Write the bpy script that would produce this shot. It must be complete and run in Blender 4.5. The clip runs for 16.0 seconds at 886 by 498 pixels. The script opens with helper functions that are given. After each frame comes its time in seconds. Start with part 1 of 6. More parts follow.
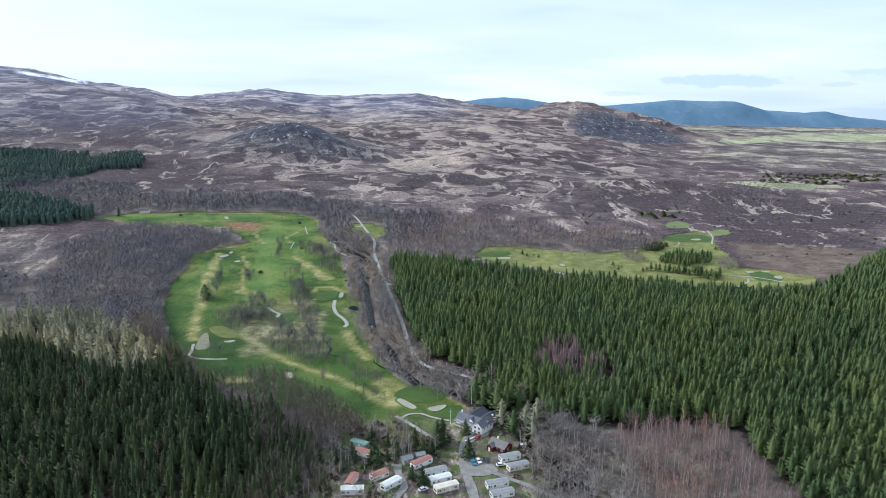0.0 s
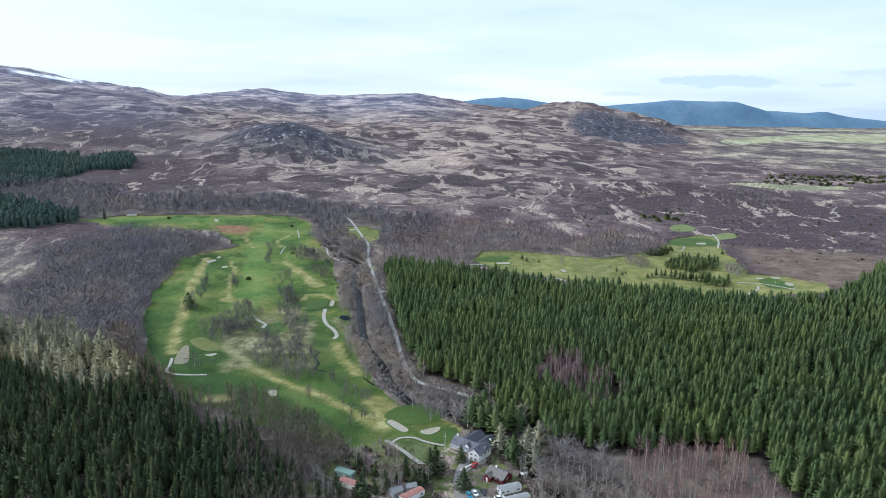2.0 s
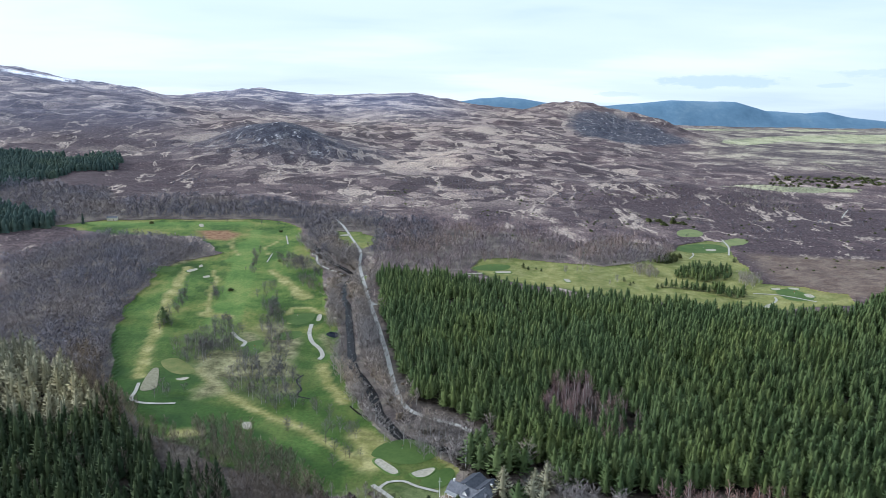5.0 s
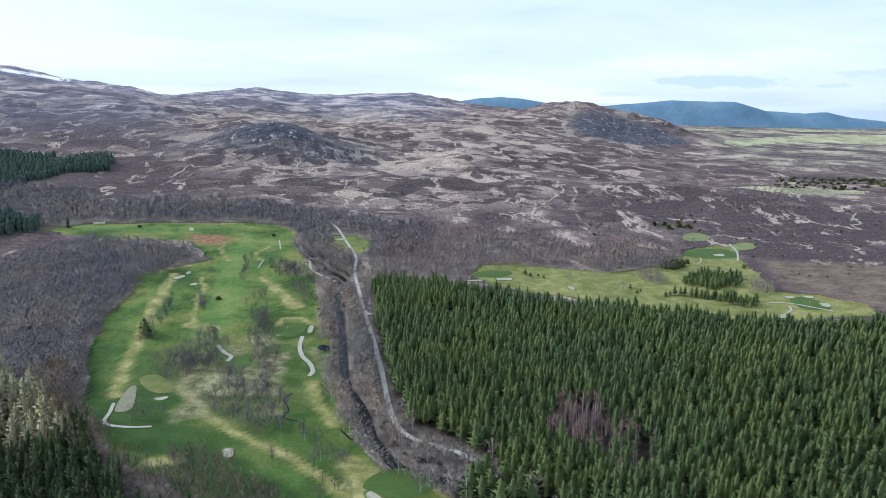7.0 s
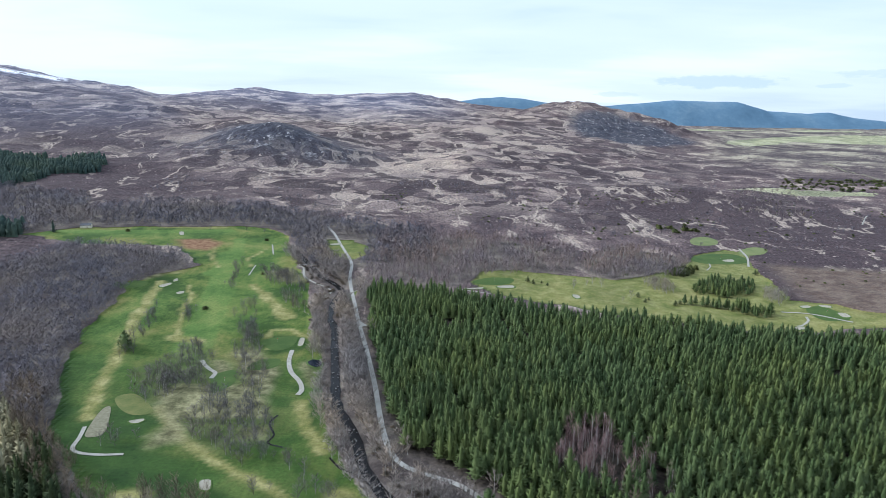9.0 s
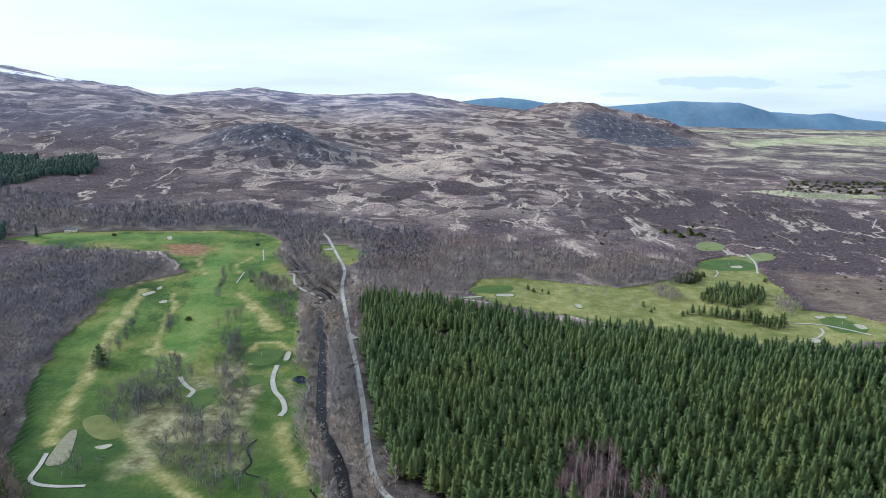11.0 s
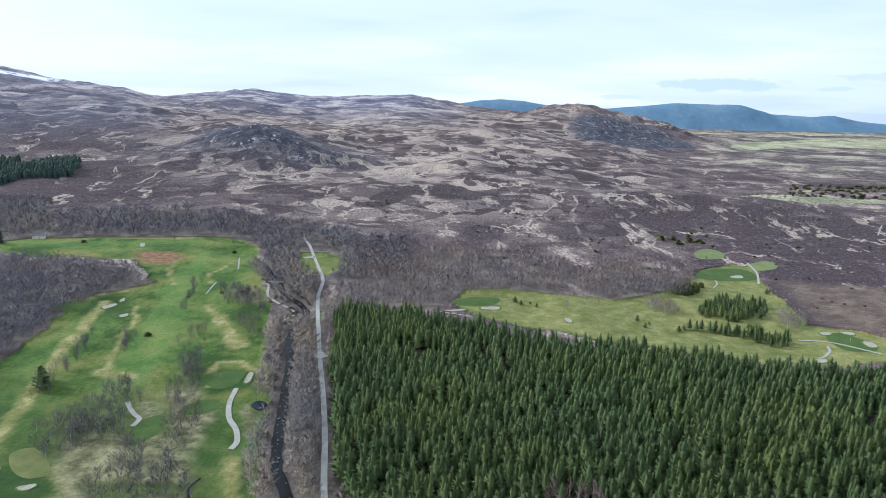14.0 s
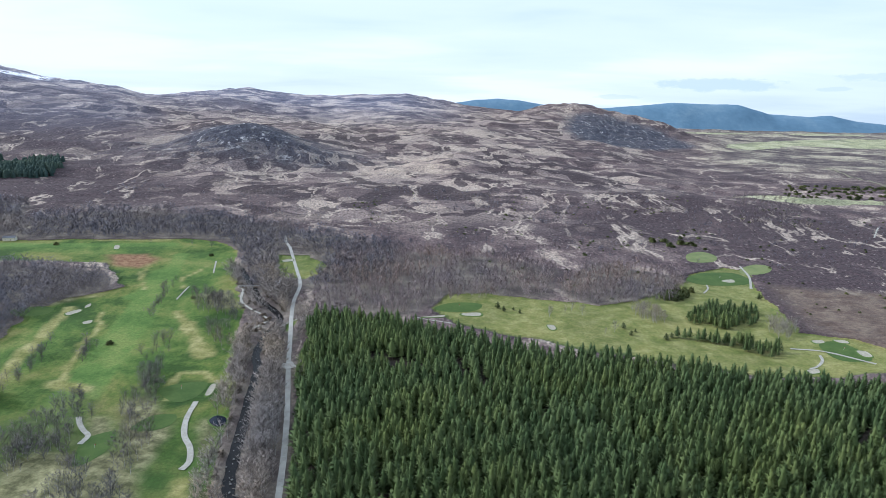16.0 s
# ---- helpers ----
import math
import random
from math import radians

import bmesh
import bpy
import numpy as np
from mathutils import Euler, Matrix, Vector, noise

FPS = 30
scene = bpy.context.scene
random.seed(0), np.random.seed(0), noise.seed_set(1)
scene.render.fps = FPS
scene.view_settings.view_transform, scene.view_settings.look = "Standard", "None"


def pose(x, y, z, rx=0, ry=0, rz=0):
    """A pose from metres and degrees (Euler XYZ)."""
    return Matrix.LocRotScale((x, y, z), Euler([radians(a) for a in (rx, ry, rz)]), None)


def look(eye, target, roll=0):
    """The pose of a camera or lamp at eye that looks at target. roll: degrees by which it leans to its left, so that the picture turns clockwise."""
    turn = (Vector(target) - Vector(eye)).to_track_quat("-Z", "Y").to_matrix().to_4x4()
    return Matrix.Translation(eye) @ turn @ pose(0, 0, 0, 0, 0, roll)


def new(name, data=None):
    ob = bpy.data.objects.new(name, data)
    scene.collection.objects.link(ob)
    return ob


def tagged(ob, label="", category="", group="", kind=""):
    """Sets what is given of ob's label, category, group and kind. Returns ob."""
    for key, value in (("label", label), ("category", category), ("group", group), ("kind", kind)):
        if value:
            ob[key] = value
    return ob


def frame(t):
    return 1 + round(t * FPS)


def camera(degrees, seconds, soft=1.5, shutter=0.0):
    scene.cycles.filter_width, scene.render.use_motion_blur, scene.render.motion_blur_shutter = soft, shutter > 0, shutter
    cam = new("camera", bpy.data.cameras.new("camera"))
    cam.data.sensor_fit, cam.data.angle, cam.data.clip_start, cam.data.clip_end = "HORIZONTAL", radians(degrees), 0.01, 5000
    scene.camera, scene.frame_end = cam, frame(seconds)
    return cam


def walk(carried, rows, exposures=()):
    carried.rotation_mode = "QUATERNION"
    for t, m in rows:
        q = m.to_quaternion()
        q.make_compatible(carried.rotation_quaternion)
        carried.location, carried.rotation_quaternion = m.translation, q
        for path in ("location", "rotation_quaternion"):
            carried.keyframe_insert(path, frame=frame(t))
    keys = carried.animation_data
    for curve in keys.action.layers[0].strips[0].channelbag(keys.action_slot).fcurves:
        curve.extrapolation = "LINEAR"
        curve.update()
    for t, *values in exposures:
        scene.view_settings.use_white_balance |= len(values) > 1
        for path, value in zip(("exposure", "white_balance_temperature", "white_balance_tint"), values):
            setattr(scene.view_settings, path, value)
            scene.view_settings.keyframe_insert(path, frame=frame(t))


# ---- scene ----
cam = camera(67.0, 16.0, soft=0.75)
PATH = [
    (0, (-1.85, -1.99, 157.41), (-1.216, 95.916, 136.884), 0.85),
    (0.5, (-1.05, 5.00, 157.18), (-0.335, 102.902, 136.655), 0.87),
    (1, (-0.38, 11.92, 156.97), (0.370, 109.775, 136.447), 0.89),
    (1.5, (0.18, 18.77, 156.78), (0.954, 116.624, 136.261), 0.91),
    (2, (0.66, 25.55, 156.61), (1.449, 123.453, 136.097), 0.92),
    (2.5, (1.06, 32.28, 156.46), (1.880, 130.128, 135.952), 0.93),
    (3, (1.39, 38.97, 156.33), (2.257, 136.821, 135.825), 0.94),
    (3.5, (1.67, 45.64, 156.22), (2.588, 143.482, 135.715), 0.95),
    (4, (1.89, 52.29, 156.12), (2.876, 150.146, 135.621), 0.96),
    (6.5, (2.58, 85.81, 155.83), (3.844, 183.713, 135.326), 1.00),
    (7, (2.73, 92.58, 155.80), (4.021, 190.439, 135.294), 1.01),
    (7.5, (2.95, 99.37, 155.77), (4.238, 197.265, 135.270), 1.02),
    (8, (3.24, 106.14, 155.76), (4.524, 203.992, 135.252), 1.03),
    (8.5, (3.65, 112.89, 155.74), (4.911, 210.739, 135.241), 1.03),
    (9, (4.20, 119.60, 155.73), (5.433, 217.444, 135.236), 1.04),
    (11.5, (10.25, 151.51, 155.68), (11.283, 249.410, 135.292), 1.09),
    (12, (12.30, 157.40, 155.66), (13.307, 255.354, 135.313), 1.11),
    (12.5, (14.67, 163.08, 155.64), (15.658, 261.032, 135.332), 1.12),
    (13, (17.36, 168.56, 155.61), (18.333, 266.453, 135.346), 1.14),
    (13.5, (20.35, 173.83, 155.57), (21.318, 271.775, 135.350), 1.16),
    (14, (23.60, 178.92, 155.52), (24.583, 276.876, 135.338), 1.18),
    (14.5, (27.07, 183.88, 155.46), (28.079, 281.826, 135.303), 1.20),
    (15, (30.69, 188.75, 155.39), (31.742, 286.698, 135.235), 1.22),
    (15.5, (34.35, 193.62, 155.30), (35.482, 291.567, 135.123), 1.25),
    (16, (37.93, 198.60, 155.20), (39.188, 296.505, 134.952), 1.28),
]
walk(cam, [(t, look(eye, target, roll)) for t, eye, target, roll in PATH], [(0, 0.44, 5650, 9), (16, 0.44, 5650, 9)])

# ---- light ----
SUN_AZ, SUN_EL = radians(-80), radians(30)      # from the left, a little ahead; measured from ahead, clockwise
EXPOSURE = 0.0
scene.view_settings.exposure = EXPOSURE

world = bpy.data.worlds.new("sky")
scene.world = world
world.use_nodes = True


def node(nt, kind, props=None, **inputs):
    n = nt.nodes.new(kind)
    for k, v in (props or {}).items():
        setattr(n, k, v)
    for k, v in inputs.items():
        sock = n.inputs[int(k[1:])] if k[0] == "i" and k[1:].isdigit() else n.inputs[k.replace("_", " ")]
        if isinstance(v, bpy.types.NodeSocket):
            nt.links.new(v, sock)
        elif isinstance(v, tuple) and len(v) == 3 and sock.type == "RGBA":
            sock.default_value = (*v, 1)
        else:
            sock.default_value = v
    return n


def math_(nt, op, a, b=0.0, clamp=False):
    return node(nt, "ShaderNodeMath", {"operation": op, "use_clamp": clamp}, i0=a, i1=b).outputs[0]


def noise_(nt, vec, scale, detail=4.0, rough=0.55, warp=0.0):
    return node(nt, "ShaderNodeTexNoise", None, Vector=vec, Scale=scale, Detail=detail, Roughness=rough, Distortion=warp).outputs[0]


def ramp(nt, fac, stops, smooth="LINEAR"):
    n = node(nt, "ShaderNodeValToRGB", None, Fac=fac)
    n.color_ramp.interpolation = smooth
    while len(n.color_ramp.elements) < len(stops):
        n.color_ramp.elements.new(0.5)
    for e, (p, c) in zip(n.color_ramp.elements, stops):
        e.position, e.color = p, (*c, 1) if isinstance(c, tuple) else (c, c, c, 1)
    return n.outputs[0]


def mixc(nt, fac, a, b, kind="MIX"):
    n = node(nt, "ShaderNodeMix", {"data_type": "RGBA", "blend_type": kind}, i0=fac)
    for sock, v in ((n.inputs[6], a), (n.inputs[7], b)):
        if isinstance(v, bpy.types.NodeSocket):
            nt.links.new(v, sock)
        else:
            sock.default_value = (*v, 1)
    return n.outputs[2]


def stretch(nt, vec, sx, sy, sz, turn=0.0):
    return node(nt, "ShaderNodeMapping", None, Vector=vec, Scale=(sx, sy, sz), Rotation=(0, 0, turn)).outputs[0]


def make_sky():
    nt = world.node_tree
    nt.nodes.clear()
    out = nt.nodes.new("ShaderNodeOutputWorld")
    sky = node(nt, "ShaderNodeTexSky", {"sky_type": "NISHITA", "sun_disc": False, "sun_elevation": SUN_EL, "sun_rotation": SUN_AZ, "altitude": 300.0,
                                        "air_density": 1.0, "dust_density": 2.0, "ozone_density": 1.0}).outputs[0]
    blue = node(nt, "ShaderNodeBackground", None, Color=sky, Strength=0.12)
    way = node(nt, "ShaderNodeTexCoord").outputs["Generated"]
    part_ = node(nt, "ShaderNodeSeparateXYZ", None, Vector=way)
    # the cloud layer lies flat: divide by the height so that it draws together towards the horizon
    up = math_(nt, "ADD", math_(nt, "MAXIMUM", part_.outputs[2], 0.0), 0.10)
    flat = node(nt, "ShaderNodeCombineXYZ", None, X=math_(nt, "DIVIDE", part_.outputs[0], up), Y=math_(nt, "DIVIDE", part_.outputs[1], up)).outputs[0]
    veil = noise_(nt, stretch(nt, flat, 0.5, 0.8, 1, 0.25), 0.30, 5, 0.45, 0.4)
    wisp = noise_(nt, stretch(nt, flat, 0.6, 0.9, 1, 0.1), 1.1, 6, 0.5, 0.3)
    # the veil is thicker and brighter on the side of the sun
    lean = math_(nt, "MULTIPLY", part_.outputs[0], -0.11)
    cover = math_(nt, "ADD", lean, math_(nt, "ADD", math_(nt, "MULTIPLY", veil, 0.78), math_(nt, "MULTIPLY", wisp, 0.24)))
    cloud = ramp(nt, cover, [(0.38, (0.66, 0.765, 0.86)), (0.48, (0.78, 0.86, 0.93)), (0.58, (0.90, 0.925, 0.955))], "EASE")
    white = node(nt, "ShaderNodeBackground", None, Color=cloud, Strength=0.86)
    both = node(nt, "ShaderNodeMixShader", None, i0=ramp(nt, cover, [(0.30, 0.72), (0.55, 0.96)]), i1=blue.outputs[0], i2=white.outputs[0])
    # a small grey cloud low over the hills
    at = node(nt, "ShaderNodeVectorMath", {"operation": "NORMALIZE"}, i0=way).outputs[0]
    soft = None
    for dx, dz, wx, wz, deep in ((0.372, 0.042, 0.078, 0.0105, 1.0), (0.530, 0.052, 0.030, 0.006, 0.7), (0.255, 0.024, 0.030, 0.004, 0.6), (0.503, 0.037, 0.018, 0.003, 0.7)):
        q = node(nt, "ShaderNodeSeparateXYZ", None, Vector=at)
        puff = math_(nt, "MULTIPLY", math_(nt, "SUBTRACT", noise_(nt, stretch(nt, way, 1, 1, 3), 30.0, 6, 0.62), 0.5), 4.0)
        u = math_(nt, "POWER", math_(nt, "DIVIDE", math_(nt, "SUBTRACT", q.outputs[0], dx), wx), 2.0)
        v = math_(nt, "POWER", math_(nt, "DIVIDE", math_(nt, "SUBTRACT", q.outputs[2], dz), wz), 2.0)
        inside_ = math_(nt, "MULTIPLY", math_(nt, "MULTIPLY", math_(nt, "SUBTRACT", 1.0, math_(nt, "ADD", math_(nt, "ADD", u, v), puff), True), 1.8, True), deep)
        soft = inside_ if soft is None else math_(nt, "MAXIMUM", soft, inside_)
    ahead = math_(nt, "GREATER_THAN", part_.outputs[1], 0.0)
    grey = node(nt, "ShaderNodeBackground", None, Color=(0.50, 0.60, 0.68), Strength=1.0)
    last = node(nt, "ShaderNodeMixShader", None, i0=math_(nt, "MULTIPLY", math_(nt, "MULTIPLY", soft, ahead), 0.75, True), i1=both.outputs[0], i2=grey.outputs[0])
    nt.links.new(last.outputs[0], out.inputs[0])


make_sky()
sun = new("sun", bpy.data.lights.new("sun", "SUN"))
sun.data.energy, sun.data.angle, sun.data.color = 2.5, radians(7), (1.0, 0.97, 0.93)
sun.matrix_world = look((0, 0, 0), (-math.sin(SUN_AZ) * math.cos(SUN_EL), -math.cos(SUN_AZ) * math.cos(SUN_EL), -math.sin(SUN_EL)))


# ---- materials ----
def material(name, rough=0.9):
    m = bpy.data.materials.new(name)
    m.use_nodes = True
    nt = m.node_tree
    b = nt.nodes["Principled BSDF"]
    b.inputs["Roughness"].default_value = rough
    b.inputs["Specular IOR Level"].default_value = 0.25
    pos = node(nt, "ShaderNodeNewGeometry").outputs["Position"]
    return m, nt, b, pos


def bump(nt, b, height, strength, distance):
    n = node(nt, "ShaderNodeBump", None, Height=height, Strength=strength, Distance=distance)
    nt.links.new(n.outputs[0], b.inputs["Normal"])


def attr(nt, name):
    return node(nt, "ShaderNodeAttribute", {"attribute_name": name}).outputs["Fac"]


def make_ground_material():
    m, nt, b, p = material("hill_ground", 0.95)
    flat = stretch(nt, p, 1, 1, 0.0)
    # the land lies in rings round the valley head: patches run along and across them
    xyz = node(nt, "ShaderNodeSeparateXYZ", None, Vector=p)
    out_ = math_(nt, "SQRT", math_(nt, "ADD", math_(nt, "MULTIPLY", xyz.outputs[0], xyz.outputs[0]), math_(nt, "MULTIPLY", xyz.outputs[1], xyz.outputs[1])))
    along = math_(nt, "MULTIPLY", math_(nt, "ARCTAN2", xyz.outputs[0], xyz.outputs[1]), math_(nt, "SQRT", math_(nt, "MULTIPLY", out_, 1700.0)))
    ring = node(nt, "ShaderNodeCombineXYZ", None, X=along, Y=out_).outputs[0]
    far = stretch(nt, ring, 1, 0.75, 1, 0.0)
    big = noise_(nt, stretch(nt, ring, 1, 1.0, 1, 0.0), 0.0046, 6, 0.55, 0.3)
    mid = noise_(nt, stretch(nt, ring, 1, 1.0, 1, 0.0), 0.0145, 7, 0.6, 0.25)
    fine = noise_(nt, flat, 0.12, 6, 0.65)
    warped = node(nt, "ShaderNodeVectorMath", {"operation": "MULTIPLY_ADD"}, i0=node(nt, "ShaderNodeTexNoise", None, Vector=ring, Scale=0.011, Detail=3.0).outputs[1], i1=(45.0, 45.0, 0.0), i2=ring).outputs[0]
    cell = node(nt, "ShaderNodeTexVoronoi", {"feature": "F1"}, Vector=stretch(nt, warped, 1, 0.95, 1, 0.0), Scale=0.0165)
    patch = node(nt, "ShaderNodeSeparateColor", None, i0=cell.outputs["Color"]).outputs[0]
    # heather, burnt strips and pale grass
    small = noise_(nt, far, 0.055, 8, 0.72, 0.4)
    grain = noise_(nt, stretch(nt, ring, 1, 0.62, 1), 0.26, 3, 0.65)
    k = math_(nt, "ADD", math_(nt, "ADD", math_(nt, "MULTIPLY", big, 0.46), math_(nt, "MULTIPLY", mid, 0.44)), math_(nt, "ADD", math_(nt, "ADD", math_(nt, "MULTIPLY", small, 0.22), 0.062), math_(nt, "MULTIPLY", attr(nt, "tone"), 0.085)))
    heath = ramp(nt, k, [(0.55, (0.064, 0.045, 0.047)), (0.60, (0.112, 0.080, 0.077)), (0.668, (0.175, 0.133, 0.120)), (0.680, (0.30, 0.240, 0.195)), (0.75, (0.44, 0.36, 0.275))])
    # beds of heather burnt in different years, with clear edges
    inpatch = math_(nt, "MULTIPLY", ramp(nt, noise_(nt, flat, 0.0035, 3, 0.5, 0.5), [(0.40, 0.0), (0.46, 1.0)]), attr(nt, "moor_patch"))
    beds = ramp(nt, patch, [(0.30, (0.052, 0.037, 0.038)), (0.305, (0.110, 0.081, 0.077)), (0.55, (0.125, 0.094, 0.088)), (0.555, (0.175, 0.138, 0.126)), (0.74, (0.19, 0.150, 0.132)), (0.745, (0.27, 0.217, 0.185)), (0.87, (0.30, 0.245, 0.200)), (0.875, (0.40, 0.33, 0.26))], "CONSTANT")
    heath = mixc(nt, math_(nt, "MULTIPLY", inpatch, 0.9), heath, beds)
    cell2 = node(nt, "ShaderNodeTexVoronoi", {"feature": "F1"}, Vector=stretch(nt, warped, 1, 0.95, 1, 0.2), Scale=0.033)
    strip2 = node(nt, "ShaderNodeSeparateColor", None, i0=cell2.outputs["Color"]).outputs[1]
    heath = mixc(nt, math_(nt, "MULTIPLY", ramp(nt, strip2, [(0.82, 0.0), (0.83, 0.8)]), math_(nt, "MULTIPLY", attr(nt, "moor_patch"), ramp(nt, mid, [(0.44, 0.0), (0.50, 1.0)]))), heath, (0.31, 0.250, 0.205))
    heath = mixc(nt, math_(nt, "MULTIPLY", ramp(nt, strip2, [(0.17, 0.85), (0.18, 0.0)]), attr(nt, "moor_patch")), heath, (0.055, 0.040, 0.042))
    # pale grass along the wet lines
    vein = noise_(nt, stretch(nt, warped, 1, 0.45, 1, 0.6), 0.0052, 5, 0.6, 0.5)
    vein = ramp(nt, math_(nt, "ABSOLUTE", math_(nt, "SUBTRACT", vein, 0.5)), [(0.008, 0.9), (0.013, 0.0)])
    heath = mixc(nt, math_(nt, "MULTIPLY", vein, ramp(nt, mid, [(0.42, 0.0), (0.55, 1.0)])), heath, (0.40, 0.335, 0.265))
    # aerial haze put into the colour: far heather goes paler and bluer
    heath = mixc(nt, math_(nt, "MULTIPLY", attr(nt, "far_haze"), 0.9), heath, ramp(nt, math_(nt, "ADD", k, math_(nt, "MULTIPLY", math_(nt, "SUBTRACT", patch, 0.5), 0.07)), [(0.52, (0.075, 0.084, 0.128)), (0.60, (0.155, 0.157, 0.205)), (0.635, (0.21, 0.205, 0.245)), (0.650, (0.37, 0.345, 0.35)), (0.74, (0.54, 0.485, 0.45))]))
    plain = ramp(nt, k, [(0.54, (0.060, 0.050, 0.050)), (0.60, (0.13, 0.112, 0.098)), (0.635, (0.19, 0.168, 0.130)), (0.648, (0.32, 0.30, 0.205)), (0.72, (0.42, 0.40, 0.27))])
    heath = mixc(nt, attr(nt, "plain"), heath, plain)
    field = ramp(nt, noise_(nt, stretch(nt, flat, 1, 0.4, 1), 0.012, 5, 0.6), [(0.40, (0.22, 0.235, 0.130)), (0.5, (0.36, 0.37, 0.20)), (0.60, (0.46, 0.45, 0.28))])
    heath = mixc(nt, ramp(nt, math_(nt, "ADD", attr(nt, "field"), math_(nt, "MULTIPLY", math_(nt, "SUBTRACT", small, 0.5), 1.6)), [(0.55, 0.0), (0.60, 0.9)]), heath, field)
    speck = noise_(nt, stretch(nt, ring, 1, 0.7, 1), 0.17, 2, 0.6)
    heath = mixc(nt, ramp(nt, speck, [(0.655, 0.0), (0.67, 0.6)]), heath, (0.33, 0.285, 0.240))
    heath = mixc(nt, ramp(nt, speck, [(0.35, 0.7), (0.37, 0.0)]), heath, (0.045, 0.036, 0.036))
    stone = ramp(nt, noise_(nt, p, 0.06, 8, 0.7), [(0.42, (0.07, 0.068, 0.072)), (0.52, (0.20, 0.20, 0.20)), (0.60, (0.42, 0.41, 0.40))])
    # dark blue-grey rock; on the crag this colour also holds the face's shade
    heath = mixc(nt, math_(nt, "MULTIPLY", attr(nt, "rock"), 0.9), heath, ramp(nt, small, [(0.40, (0.026, 0.029, 0.042)), (0.55, (0.056, 0.060, 0.078)), (0.66, (0.105, 0.106, 0.122))]))
    rocky = math_(nt, "MULTIPLY", attr(nt, "rock"), ramp(nt, noise_(nt, stretch(nt, p, 1, 0.5, 1), 0.06, 8, 0.74), [(0.555, 0.0), (0.575, 0.95)]))
    heath = mixc(nt, rocky, heath, stone)
    snow = math_(nt, "MULTIPLY", attr(nt, "snow"), ramp(nt, noise_(nt, stretch(nt, flat, 0.5, 0.5, 1), 0.02, 4), [(0.44, 0.0), (0.47, 1.0)]))
    heath = mixc(nt, snow, heath, (0.85, 0.88, 0.92))
    heath = mixc(nt, 0.75, heath, ramp(nt, grain, [(0.36, 0.40), (0.64, 1.60)]), "MULTIPLY")
    heath = mixc(nt, 1.0, heath, (1.02, 1.0, 1.04), "MULTIPLY")
    # the floor of the woods and rough ground
    wood = ramp(nt, noise_(nt, flat, 0.05, 8, 0.65), [(0.38, (0.075, 0.060, 0.056)), (0.5, (0.135, 0.112, 0.098)), (0.60, (0.20, 0.170, 0.138)), (0.72, (0.31, 0.27, 0.20))])
    col = mixc(nt, attr(nt, "wood"), heath, wood)
    # needle litter, taken near black: shade under the conifers is in its colour
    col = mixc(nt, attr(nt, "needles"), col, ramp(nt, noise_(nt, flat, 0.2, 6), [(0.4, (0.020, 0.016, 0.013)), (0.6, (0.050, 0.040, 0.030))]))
    scrub = ramp(nt, noise_(nt, flat, 0.11, 8, 0.62), [(0.38, (0.085, 0.078, 0.048)), (0.5, (0.19, 0.172, 0.115)), (0.62, (0.31, 0.28, 0.20))])
    # mown and unmown grass
    g1 = noise_(nt, flat, 0.022, 6, 0.6, 0.4)
    g2 = noise_(nt, stretch(nt, flat, 1, 0.5, 1), 0.19, 8, 0.72)
    gk = math_(nt, "ADD", math_(nt, "MULTIPLY", g1, 0.68), math_(nt, "MULTIPLY", g2, 0.32))
    grass = ramp(nt, gk, [(0.42, (0.032, 0.066, 0.012)), (0.47, (0.062, 0.104, 0.021)), (0.51, (0.094, 0.130, 0.032)), (0.55, (0.135, 0.152, 0.046)), (0.62, (0.20, 0.188, 0.078))])
    fair = ramp(nt, gk, [(0.42, (0.068, 0.126, 0.030)), (0.50, (0.105, 0.168, 0.046)), (0.60, (0.16, 0.20, 0.066))])
    dry = ramp(nt, noise_(nt, flat, 0.09, 7, 0.6), [(0.35, (0.145, 0.150, 0.052)), (0.5, (0.225, 0.208, 0.094)), (0.65, (0.33, 0.295, 0.165))])
    grass = mixc(nt, attr(nt, "fairway"), grass, fair)
    dark_turf = ramp(nt, noise_(nt, flat, 0.05, 5), [(0.4, (0.019, 0.048, 0.010)), (0.6, (0.036, 0.074, 0.016))])
    grass = mixc(nt, attr(nt, "dark_turf"), grass, dark_turf)
    soft = ramp(nt, noise_(nt, stretch(nt, flat, 1, 0.6, 1), 0.16, 7, 0.7), [(0.35, -0.45), (0.65, 0.40)])
    grass = mixc(nt, math_(nt, "MULTIPLY", attr(nt, "dry"), math_(nt, "ADD", 0.82, soft), True), grass, dry)
    grass = mixc(nt, attr(nt, "scrub"), grass, scrub)
    grass = mixc(nt, 1.0, grass, (1.02, 1.05, 0.80), "MULTIPLY")
    edge = math_(nt, "ADD", attr(nt, "grass"), math_(nt, "MULTIPLY", math_(nt, "SUBTRACT", fine, 0.5), 1.2))
    col = mixc(nt, ramp(nt, edge, [(0.42, 0.0), (0.58, 1.0)]), col, grass)
    col = mixc(nt, attr(nt, "bracken"), col, ramp(nt, noise_(nt, flat, 0.2, 6), [(0.4, (0.17, 0.085, 0.045)), (0.6, (0.27, 0.16, 0.085))]))
    col = mixc(nt, 0.55, col, ramp(nt, noise_(nt, flat, 0.55, 8, 0.7), [(0.32, 0.45), (0.68, 1.45)]), "MULTIPLY")
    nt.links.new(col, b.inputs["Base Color"])
